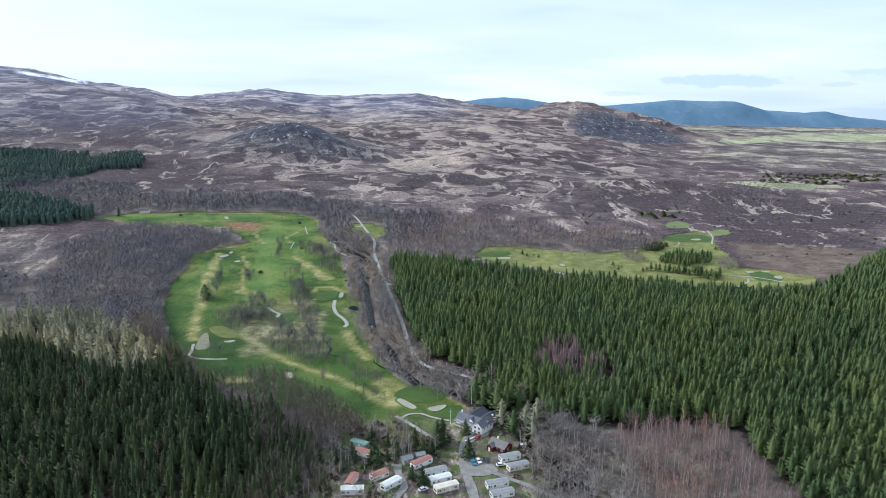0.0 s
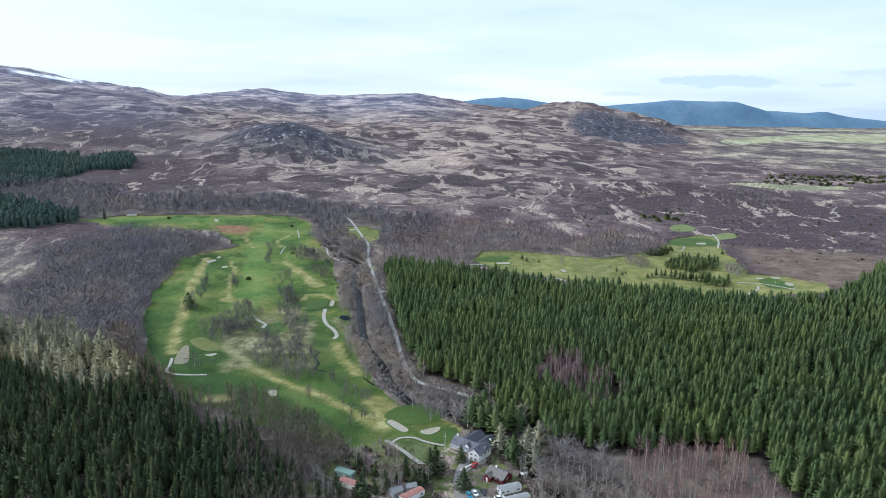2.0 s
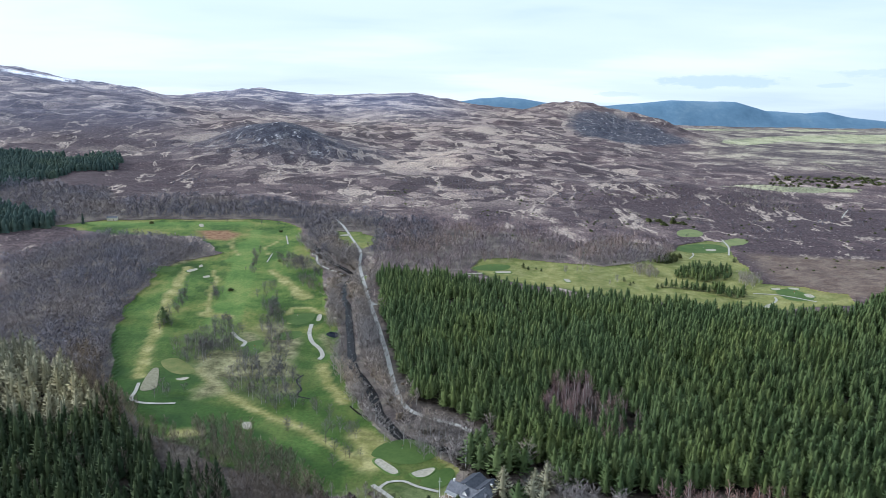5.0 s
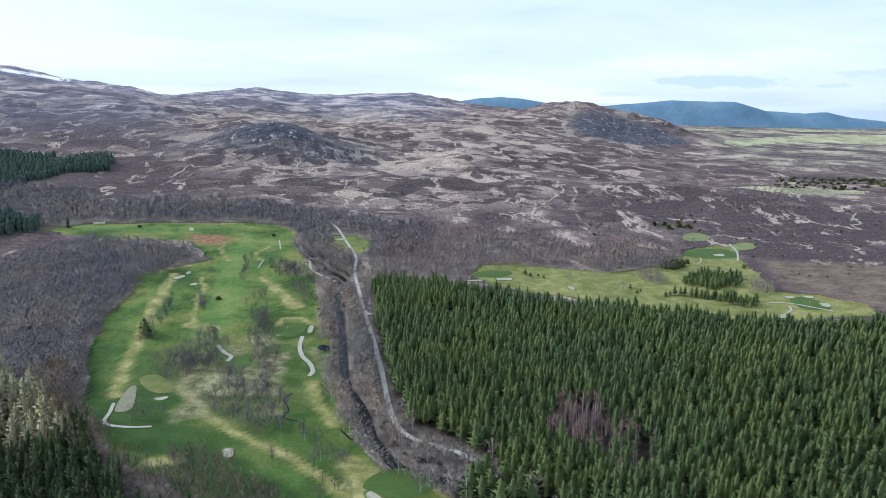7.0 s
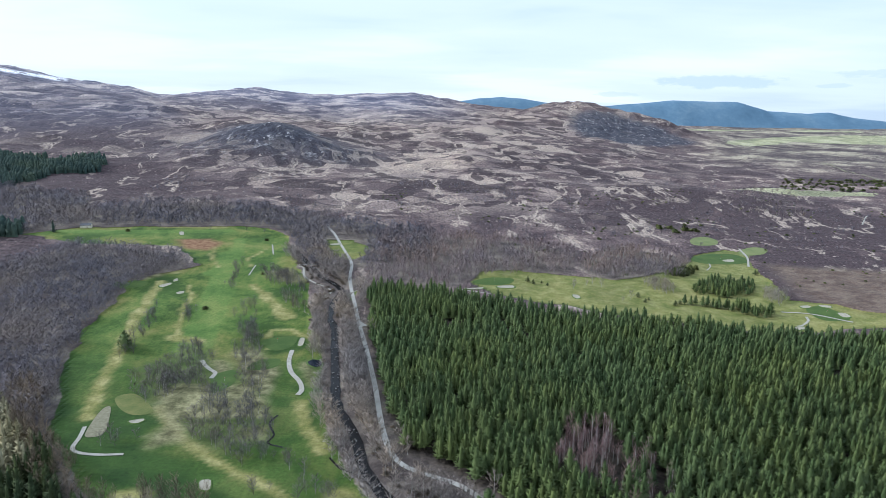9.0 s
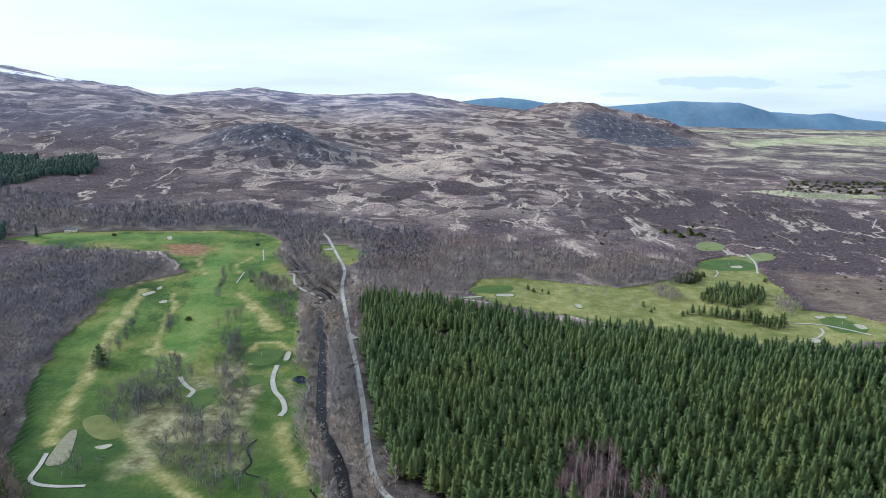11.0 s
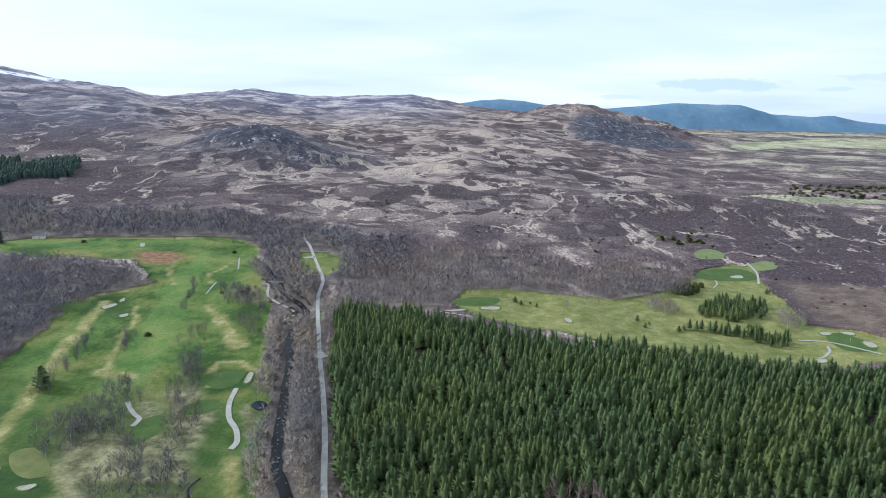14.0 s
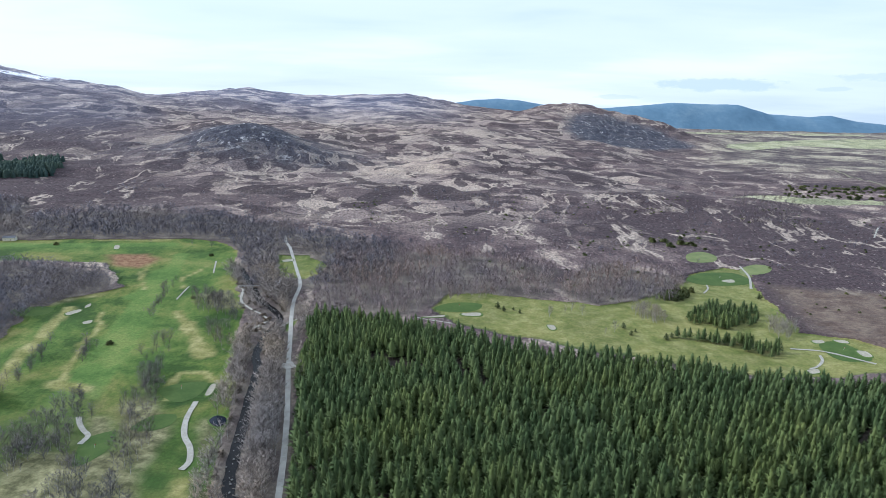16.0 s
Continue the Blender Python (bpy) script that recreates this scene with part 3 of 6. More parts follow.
DRY = (((-120, 364), (-112, 364)), ((-240, 690), (-222, 700)), ((-227, 668), (-217, 623), (-207, 571), (-196, 530), (-184, 486), (-176, 457), (-167, 428)), ((-137, 446), (-126, 427), (-114, 411), (-97, 398), (-77, 382), (-56, 365), (-40, 348), (-27, 336)),
       ((-134, 652), (-117, 616), (-106, 590)), ((-32, 366), (-26, 352), (-24, 340)), ((-12, 366), (4, 352), (12, 338)), ((-150, 540), (-170, 545)), ((-300, 872), (-240, 890)), ((-149, 673), (-125, 631), (-109, 609), (-101, 594)), ((-103, 533), (-109, 551), (-108, 568), (-94, 569), (-81, 553)), ((-201, 664), (-186, 628), (-185, 603), (-172, 564), (-164, 540)),
       ((-168, 730), (-176, 760), (-170, 800)), ((-195, 720), (-214, 760), (-222, 800)), ((-66, 455), (-60, 430), (-46, 405)))
DRY_WIDE = (5.0, 7.0, 4.2, 3.0, 4.5, 9, 4, 5, 9, 4.0, 2.4, 2.2, 1.5, 2.0, 4)
# burnt strips and heather beds on the moor
MOOR_PALE = (((-76, 1273), (-38, 1366), (20, 1290), (-20, 1180)), ((60, 1160), (40, 1262), (127, 1249), (110, 1180)), ((-30, 1180), (25, 1144), (60, 1180), (0, 1230)), ((-150, 1330), (-110, 1420), (-60, 1390), (-100, 1300)), ((150, 1230), (260, 1260), (290, 1230), (180, 1195)))
MOOR_DARK = (((116, 1561), (201, 1967), (381, 1941), (322, 1745), (179, 1517)), ((1, 1055), (49, 1140), (146, 1134), (125, 974), (47, 963)), ((202, 1051), (293, 1184), (383, 1166), (358, 1013), (227, 928)), ((22, 1200), (45, 1268), (66, 1255), (58, 1195)),
             ((420, 900), (470, 1200), (640, 1250), (700, 1000), (560, 880)))
# rocky face of the crag, with its shade put into the colour
SHADED_CRAIG = ((500, 2609), (596, 3034), (696, 3060), (794, 3040), (907, 2860), (944, 2564), (755, 2442), (643, 2434), (540, 2500))
FIELDS = (((1050, 2560), (1290, 2700), (1460, 2900), (1830, 2860), (2300, 3000), (2500, 3400), (1900, 3500), (1250, 3000)), ((560, 1420), (660, 1400), (840, 1370), (800, 1320), (640, 1330)), ((1250, 3700), (2400, 3900), (2500, 4100), (1400, 3950)))
FAR_PINES = ((752, 1560), (992, 1600), (1100, 1500), (835, 1376), (659, 1386))
FAR_PINES_2 = ((305, 1002), (374, 1019), (345, 940), (280, 930))
MOOR_BIRCH = ((575, 1397), (691, 1395), (545, 1085), (454, 1089))
SCRUB = ((-167, 496), (-156, 534), (-149, 545), (-123, 510), (-124, 548), (-116, 549), (-103, 511), (-86, 470), (-79, 407), (-90, 401), (-118, 408), (-120, 434), (-147, 445))
BRACKEN = ((-269, 813), (-237, 825), (-218, 811), (-226, 775), (-246, 782))
WOOD_WEST = ((-382, 650), (-355, 767), (-249, 762), (-216, 718), (-239, 675), (-244, 641), (-236, 590), (-233, 555), (-207, 478), (-194, 442), (-243, 475), (-295, 502), (-301, 474), (-309, 461), (-341, 542), (-341, 585))
WOOD_WEST_3 = ((-301, 474), (-295, 504), (-243, 478), (-194, 445), (-180, 416), (-228, 448), (-272, 472))
WOOD_WEST_2 = ((-440, 610), (-387, 575), (-361, 565), (-345, 533), (-337, 480), (-440, 470))
WOOD_NORTH = ((-466, 827), (-424, 942), (-368, 1010), (-244, 1025), (-149, 974), (-64, 933), (0, 888), (0, 763), (-51, 748), (-86, 717), (-115, 740), (-163, 864), (-191, 896), (-229, 894), (-384, 850), (-422, 803))
WOOD_MID = ((-68, 891), (89, 859), (156, 821), (134, 735), (60, 722), (34, 706), (16, 674), (-52, 672))
WOOD_EAST = ((145, 763), (201, 863), (273, 810), (243, 735), (158, 712))
WOOD_FAR = ((-685, 1040), (-608, 1075), (-457, 1017), (-424, 942), (-466, 827), (-615, 929))
WOOD_NEAR = ((-104, 326), (-64, 321), (-39, 310), (-37, 290), (-50, 284), (-50, 255), (-60, 225), (-78, 225), (-78, 273))
WOOD_RED = ((84, 304), (104, 309), (141, 308), (143, 264), (143, 225), (84, 225))
WOOD_GAP_2 = ((65, 414), (85, 420), (98, 405), (110, 384), (100, 355), (76, 350), (75, 378), (53, 382))
WOOD_GAP = ((66, 424), (90, 426), (90, 391), (74, 377), (60, 385))
SPRUCE_WEST = ((-330, 418), (-258, 404), (-201, 365), (-178, 369), (-176, 405), (-146, 365), (-113, 331), (-88, 315), (-64, 294), (-56, 269), (-55, 160), (-330, 160))
LARCH_WEST = ((-340, 455), (-272, 470), (-228, 446), (-184, 415), (-167, 383), (-180, 362), (-205, 370), (-255, 404), (-340, 412))
SPRUCE_NORTH = ((-690, 900), (-603, 920), (-550, 905), (-476, 850), (-425, 822), (-420, 792), (-448, 775), (-491, 734), (-690, 740))
SPRUCE_FAR = ((-980, 1330), (-890, 1363), (-779, 1368), (-731, 1400), (-700, 1300), (-670, 1400), (-620, 1390), (-545, 1235), (-600, 1185), (-610, 1005), (-640, 960), (-760, 1010), (-850, 1060))
PINE_CLUMP = ((238, 701), (265, 724), (298, 716), (284, 678), (258, 664), (231, 672))
PINE_BELT = ((205, 646), (226, 648), (249, 634), (274, 626), (268, 603), (246, 612), (222, 634))
BIRCH_EAST = ((191, 697), (210, 710), (219, 689), (211, 674), (191, 682))
BIRCH_EAST_2 = ((280, 665), (300, 688), (303, 662), (290, 642), (276, 643))
SHRUBS_EAST = ((229, 742), (252, 768), (264, 765), (253, 741), (228, 733))
PLANTATION = ((-50, 664), (1, 664), (55, 632), (104, 604), (183, 585), (219, 572), (252, 558), (312, 541), (352, 565), (520, 740), (640, 700), (640, 200), (150, 200), (150, 255), (149, 281), (148, 309), (107, 312), (75, 313),
              (60, 319), (52, 330), (42, 350), (30, 372), (12, 388), (-5, 400), (-16, 430), (-27, 500), (-43, 585))
ROAD = ((-112, 880), (-103, 849), (-87, 793), (-76, 752), (-71, 699), (-58, 628), (-49, 581), (-38, 528), (-29, 480), (-21, 430), (-15, 404), (-8, 391), (4, 383), (18, 374), (34, 352), (39, 337), (48, 312), (54, 294), (61, 282), (70, 264), (84, 235), (96, 190))
RIVER = ((-140, 800), (-118, 752), (-110, 735), (-99, 710), (-83, 688), (-74, 667), (-76, 638), (-74, 602), (-67, 579), (-62, 547), (-59, 527), (-55, 502), (-51, 476), (-46, 452), (-38, 433), (-31, 412), (-27, 395), (-21, 380), (-11, 364), (5, 356), (22, 345), (33, 325), (42, 300), (56, 270), (72, 230), (85, 180))
MOSS = ((348, 790), (471, 755), (600, 700), (520, 620), (381, 573), (340, 588), (318, 664))
PASTURE = ((-467, 720), (-406, 700), (-360, 605), (-364, 570), (-470, 590))
HOLLOWS = ((2, 593, 9), (12, 585, 12), (22, 582, 8), (56, 581, 8), (61, 568, 11), (67, 555, 8), (88, 392, 9), (228, 364, 6), (252, 500, 9), (240, 492, 6), (228, 408, 8), (220, 338, 8), (120, 470, 6), (150, 395, 7), (20, 440, 5), (95, 520, 5))


def field_grid():
    """One sheet: fine near the course, coarser towards the horizon."""
    ys = [-2500, -1200, -600, -300, -100, 50, 130]
    while ys[-1] < 5600:
        ys.append(ys[-1] + min(max(2.6, 2.6 + (ys[-1] - 950) * 0.0115), 34))
    ys = np.array(ys)
    u = np.linspace(-1, 1, 340)
    side = np.array([1.08, 1.25, 1.6, 2.4, 4.0])
    u = np.concatenate((-side[::-1], u, side))
    wide = np.maximum(480, ys * 0.80 + 40)
    x = u[None, :] * np.where(np.abs(u)[None, :] > 1, np.maximum(wide, 1500)[:, None], wide[:, None])
    y = np.repeat(ys[:, None], len(u), 1)
    return x, y


def build_ground():
    x, y = field_grid()
    rows, cols = x.shape
    x, y = x.ravel(), y.ravel()
    z = terrain(x, y)
    river = far_from(smooth_line(RIVER, 12), x, y)
    z = z - 1.6 * sstep(6.5, 2.8, river)
    i = np.arange(rows * cols).reshape(rows, cols)
    quads = np.stack((i[:-1, :-1], i[:-1, 1:], i[1:, 1:], i[1:, :-1]), -1).reshape(-1, 4)
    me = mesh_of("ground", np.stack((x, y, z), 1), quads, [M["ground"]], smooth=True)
    near = (y > 150) & (y < 1150) & (np.abs(x) < 760)
    r, a = np.hypot(x, y), x / np.maximum(y, 1)

    def put(name, value):
        me.attributes.new(name, "FLOAT", "POINT").data.foreach_set("value", np.asarray(value, np.float32))

    def masks(polys, soft):
        out = np.zeros(len(x))
        for p in polys:
            out[near] = np.maximum(out[near], within(p, x[near], y[near], soft))
        return out
    grass = masks((GOLF, GOLF_EAST, MEADOW, VERGE), 3)
    caravans = sstep(62, 50, np.hypot((x + 2) * 0.9, y - 268))
    grass = np.maximum(grass, 0.50 * caravans) * sstep(4, 10, river)
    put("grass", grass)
    lane = 0.45 * masks(FAIRWAYS, 8)
    for line, w in zip(LANES, (12, 7, 6, 8, 9)):
        lane[near] = np.maximum(lane[near], sstep(w * 1.2, w * 0.85, far_from(line, x[near], y[near])))
    put("fairway", lane)
    # lush patches, plus a gradual darkening towards the near end of the course
    put("dark_turf", np.maximum(masks(LUSH, 6), 0.55 * sstep(580, 450, y)))
    dry = 0.62 * masks((GOLF_EAST,), 12) + 0.35 * masks((MEADOW,), 8)
    for line, w in zip(DRY, DRY_WIDE):
        dry[near] = np.maximum(dry[near], sstep(w * 1.25, w * 0.5, far_from(line, *uneven(x[near], y[near], 0.4))))
    put("dry", dry)
    put("scrub", np.maximum(masks(TAN, 4) * 0.9, np.maximum(masks((SCRUB,), 6) * 0.22, 0.3 * caravans)))
    put("bracken", np.maximum(masks((BRACKEN,), 6), 0.24 * masks((MOSS,), 14)))
    woods = masks((WOOD_WEST, WOOD_WEST_2, WOOD_NORTH, WOOD_MID, WOOD_EAST, WOOD_FAR, WOOD_NEAR, WOOD_RED, SPRUCE_WEST, LARCH_WEST, SPRUCE_NORTH, PLANTATION), 8)
    woods = np.maximum(woods, 0.75 * masks((MOSS,), 14))
    put("wood", np.maximum(np.maximum(woods, 0.85 * sstep(28, 18, river)), sstep(620, 480, y) * (1 - caravans)))
    # where the floor has needles and painted shade under the trees
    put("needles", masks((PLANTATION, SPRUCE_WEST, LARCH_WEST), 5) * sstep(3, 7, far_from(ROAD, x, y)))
    tone = np.zeros(len(x))
    for ta, tr, wa, wr, power in TONES:
        tone += power * np.exp(-((a - ta) / wa) ** 2 - ((r - tr) / wr) ** 2)
    beyond = (y > 880) & (y < 3300) & (x < 1200) & (x > -300)
    for polys, power in ((MOOR_PALE, 0.75), (MOOR_DARK, -0.85)):
        for p in polys:
            tone[beyond] += power * within(p, x[beyond], y[beyond], 9)
    put("tone", tone)
    put("plain", np.maximum(np.maximum(masks((PASTURE,), 14) * 0.6, masks((MOSS,), 14) * 0.5), sstep(0.34, 0.44, a) * sstep(1700, 2500, r) * 0.62))
    field = np.zeros(len(x))
    for p in FIELDS:
        field[beyond | (y > 1200)] = np.maximum(field[beyond | (y > 1200)], within(p, x[beyond | (y > 1200)], y[beyond | (y > 1200)], 20))
    put("field", field)
    put("moor_patch", sstep(-1.9, -0.6, tone) * sstep(900, 1150, r) * sstep(3800, 2800, r) * sstep(0.4, 0.25, a))
    # how much painted haze the distant moor takes, growing with distance
    put("far_haze", np.maximum(sstep(2300, 3800, r) * sstep(0.10, -0.06, a), 0.6 * sstep(1500, 2600, r) * sstep(-0.30, -0.42, a)))
    crag = np.zeros(len(x))
    crag[beyond] = within(SHADED_CRAIG, x[beyond], y[beyond], 45)
    crag = crag + 1.0 * np.exp(-((x + 352) / 190) ** 2 - ((y - 1620) / 170) ** 2)
    put("rock", np.clip(crag * 1.2, 0, 1))
    put("snow", sstep(0.0022, 0.0012, np.abs((z - 157.3) / r - SNOW[0] - SNOW[1] * (a + 0.55))) * sstep(-0.51, -0.52, a) * sstep(-0.62, -0.60, a) * sstep(3000, 3600, r))
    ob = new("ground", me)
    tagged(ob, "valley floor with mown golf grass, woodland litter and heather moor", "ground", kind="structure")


build_ground()


def ribbon(name, pts, width, mat, lift=0.12, step=3.0, wobble=0.0, across=3):
    """A strip laid over the ground along a line, with an uneven edge."""
    c = smooth_line(pts, step)
    d = np.gradient(c, axis=0)
    d /= np.hypot(d[:, 0], d[:, 1])[:, None] + 1e-9
    n = np.stack((-d[:, 1], d[:, 0]), 1)
    w = width / 2 * (1 + wobble * waves(c[:, 0], c[:, 1], 17, len(pts)))[:, None]
    offs = np.linspace(-1, 1, across)
    pl = np.stack([c + n * w * o for o in offs], 1).reshape(-1, 2)
    z = terrain(pl[:, 0], pl[:, 1]) + lift
    i = np.arange(len(pl)).reshape(-1, across)
    quads = np.stack((i[:-1, 1:], i[:-1, :-1], i[1:, :-1], i[1:, 1:]), -1).reshape(-1, 4)
    me = mesh_of(name, np.column_stack((pl, z)), quads, [mat], smooth=True)
    return new(name, me)


def sheet(name, loop, mat, lift=0.15, rings=3, crown=0.0, lean=None):
    """A patch laid over the ground inside a loop."""
    c = loop.mean(0)
    n = len(loop)
    ks = np.linspace(1, 0, rings + 1)[:-1]
    pl = np.vstack([c + (loop - c) * k for k in ks] + [c])
    z = terrain(pl[:, 0], pl[:, 1]) + lift + crown * np.concatenate([np.full(n, 1 - k * k) for k in ks] + [np.ones(1)])
    if lean is not None:
        z = np.full(len(pl), lean)
    faces = []
    for r in range(len(ks) - 1):
        for i in range(n):
            j = (i + 1) % n
            faces += [(r * n + i, r * n + j, (r + 1) * n + j), (r * n + i, (r + 1) * n + j, (r + 1) * n + i)]
    b = (len(ks) - 1) * n
    faces += [(b + i, b + (i + 1) % n, len(pl) - 1) for i in range(n)]
    f = np.array(faces)
    if np.cross(loop[1] - loop[0], c - loop[0]) < 0:
        f = f[:, ::-1]
    return new(name, mesh_of(name, np.column_stack((pl, z)), f, [mat], smooth=True))


road = tagged(ribbon("road", tuple(q for q in ROAD if q[1] > 351), 2.9, M["asphalt"], 0.25, wobble=0.06), "narrow grey tarmac road beside the river and the pine wood", "road", kind="structure")
tagged(ribbon("lane", tuple(q for q in ROAD if q[1] < 353), 2.3, M["worn_tarmac"], 0.25, wobble=0.1), "worn brown-grey lane running between bare trees", "lane", kind="structure")
river = tagged(ribbon("river", RIVER, 5.4, M["river_water"], -1.0, wobble=0.25), "dark peaty river with stony bed", "river", kind="structure")


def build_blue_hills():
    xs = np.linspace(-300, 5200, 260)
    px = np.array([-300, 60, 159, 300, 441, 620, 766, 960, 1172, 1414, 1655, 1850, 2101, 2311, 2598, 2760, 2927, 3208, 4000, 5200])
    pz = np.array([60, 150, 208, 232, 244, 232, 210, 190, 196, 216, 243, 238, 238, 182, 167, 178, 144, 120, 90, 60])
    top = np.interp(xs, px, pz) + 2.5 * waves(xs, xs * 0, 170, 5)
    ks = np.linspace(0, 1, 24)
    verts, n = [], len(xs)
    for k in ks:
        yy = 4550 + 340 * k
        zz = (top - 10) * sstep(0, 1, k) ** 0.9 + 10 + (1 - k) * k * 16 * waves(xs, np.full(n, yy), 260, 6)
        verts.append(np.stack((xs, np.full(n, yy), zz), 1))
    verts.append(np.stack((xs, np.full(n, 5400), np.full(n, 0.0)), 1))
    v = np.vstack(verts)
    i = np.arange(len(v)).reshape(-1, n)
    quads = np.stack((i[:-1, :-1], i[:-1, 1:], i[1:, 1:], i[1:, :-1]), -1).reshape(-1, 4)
    tagged(new("backdrop_hills", mesh_of("backdrop_hills", v, quads, [M["haze_blue_hill"]], smooth=True)), "distant forested hills, painted haze-blue, behind the moor", "hills", kind="structure")


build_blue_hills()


# ---- trees ----
rng = np.random.default_rng(7)


def faced(v, f, n):
    """Every leaf turned so that its face looks outwards from the crown, with the crown's own rounded normals."""
    v, f, n = np.array(v, float), np.array(f), np.array(n, float)
    n /= np.linalg.norm(n, axis=1)[:, None] + 1e-9
    flat = np.cross(v[f[:, 1]] - v[f[:, 0]], v[f[:, 2]] - v[f[:, 0]])
    turn = (flat * n[f].mean(1)).sum(1) < 0
    f[turn] = f[turn][:, ::-1]
    return v, f, n


def tufted(seed, tufts, r=0.16, low=0.2, full=0.62, rise=0.5, size=0.05, lean=0.22, core=0.55, bend=1.4):
    """A conifer crown, unit height: a dim core and many bent tufts of needles in uneven tiers."""
    g = np.random.default_rng(seed)
    v, f, n = [], [], []
    reach = lambda t: r * (1 - t ** bend) ** full + 0.010
    if core:
        for t in (0.0, 0.45, 0.85):
            for i in range(6):
                a = 6.283 * i / 6 + 3 * t
                q = reach(t) * core
                v.append((q * math.cos(a), q * math.sin(a), low + (0.95 - low) * t))
                n.append((math.cos(a), math.sin(a), 0.3))
        for k in (0, 6):
            for i in range(6):
                j = (i + 1) % 6
                f += [(k + i, k + j, k + 6 + j), (k + i, k + 6 + j, k + 6 + i)]
        v.append((0, 0, 0.97))
        n.append((0, 0, 1))
        f += [(12 + i, 12 + (i + 1) % 6, 18) for i in range(6)]
    tiers = 0.10 + 0.10 * g.random()
    for i in range(tufts):
        t = ((i + g.random()) / tufts) ** 1.25
        z = low + (0.96 - low) * t
        a = i * 2.39996 + g.normal(0, 0.35)
        ca, sa = math.cos(a), math.sin(a)
        s = size * (0.65 + 0.7 * g.random()) * (1 - 0.5 * t)
        q = reach(t) * (0.84 + 0.30 * g.random() + lean * 0.6 * math.sin(z / tiers * 6.283 + seed)) + 0.004
        up = s * (rise + 0.9 * t + g.normal(0, 0.35))
        inner = max(q - 1.3 * s, 0.0)
        w = s * (0.40 + 0.25 * g.random())
        b = len(v)
        v += [(inner * ca - w * sa, inner * sa + w * ca, z - 0.3 * up), (inner * ca + w * sa, inner * sa - w * ca, z - 0.3 * up), ((q + 0.2 * s) * ca, (q + 0.2 * s) * sa, z + up)]
        f.append((b, b + 1, b + 2))
        nn = np.array((ca, sa, 0.35 + 0.7 * t)) + g.normal(0, 0.28, 3)
        n += [nn + (-0.3 * sa, 0.3 * ca, -0.15), nn + (0.3 * sa, -0.3 * ca, -0.15), nn + (0, 0, 0.3)]
    b = len(v)
    v += [(0.010, 0, 0.92), (-0.006, 0.008, 0.92), (-0.006, -0.008, 0.92), (0, 0, 1.0)]
    n += [(1, 0, 0.3), (-0.5, 0.8, 0.3), (-0.5, -0.8, 0.3), (0, 0, 1)]
    f += [(b, b + 1, b + 3), (b + 1, b + 2, b + 3), (b + 2, b, b + 3)]
    return faced(v, f, n)


def stem(h, r, sides=3, bend=0.0, seed=0):
    g = np.random.default_rng(seed)
    v, f = [], []
    levels = 4
    for k in range(levels):
        t = k / (levels - 1)
        ox, oy = bend * math.sin(2.2 * t + seed) * t, bend * math.cos(1.7 * t + seed) * t
        for i in range(sides):
            a = 6.283 * i / sides
            q = r * (1 - 0.85 * t)
            v.append((ox + q * math.cos(a), oy + q * math.sin(a), h * t))
    for k in range(levels - 1):
        for i in range(sides):
            j = (i + 1) % sides
            a, b, c, d = k * sides + i, k * sides + j, (k + 1) * sides + j, (k + 1) * sides + i
            f += [(a, b, c), (a, c, d)]
    return np.array(v), np.array(f)


def spike(v, f, p, q, w):
    """A thin three-sided limb from p to q."""
    p, q = np.array(p), np.array(q)
    d = q - p
    s = np.cross(d, (0.3, 0.2, 1.0))
    s /= np.linalg.norm(s) + 1e-9
    u = np.cross(d, s)
    u /= np.linalg.norm(u) + 1e-9
    b = len(v)
    v += [tuple(p + s * w), tuple(p - s * w * 0.5 + u * w * 0.87), tuple(p - s * w * 0.5 - u * w * 0.87), tuple(q)]
    f += [(b, b + 1, b + 3), (b + 1, b + 2, b + 3), (b + 2, b, b + 3)]


def bare(seed, limbs, twigs, spread=0.26, low=0.28, twig_w=0.010, twig_l=0.13, up=0.45, stray=0.75):
    """A leafless crown, unit height: limbs that fork upwards and sprays of fine twigs."""
    g = np.random.default_rng(seed)
    v, f = [], []
    ends = []
    for i in range(limbs):
        t = low + (0.86 - low) * (i + g.random()) / limbs
        a = i * 2.4 + g.normal(0, 0.5)
        reach = spread * (1.15 - 0.75 * ((t - low) / (1 - low)) ** 1.3) * (0.6 + 0.5 * g.random())
        top = min(0.97, t + reach * (0.9 + 0.6 * g.random()))
        p, q = (0, 0, t), (reach * math.cos(a), reach * math.sin(a), top)
        spike(v, f, p, q, 0.009 * (1.2 - t))
        ends.append((np.array(p), np.array(q)))
    for i in range(twigs):
        p, q = ends[g.integers(len(ends))]
        s = p + (q - p) * (0.3 + 0.7 * g.random())
        d = (q - p) / np.linalg.norm(q - p) + g.normal(0, stray, 3) + (0, 0, up)
        d = d / np.linalg.norm(d) * twig_l * (0.6 + 0.8 * g.random())
        side = np.cross(d, g.normal(0, 1, 3))
        side = side / (np.linalg.norm(side) + 1e-9) * twig_w
        b = len(v)
        v += [tuple(s + side), tuple(s - side), tuple(s + d)]
        f.append((b, b + 1, b + 2))
    v = np.array(v)
    mid = low + 0.42 * (1 - low)
    n = (v - (0, 0, mid)) / (spread, spread, 0.5 * (1 - low)) + (0, 0, 0.35) + g.normal(0, 0.25, v.shape)
    return faced(v, f, n)


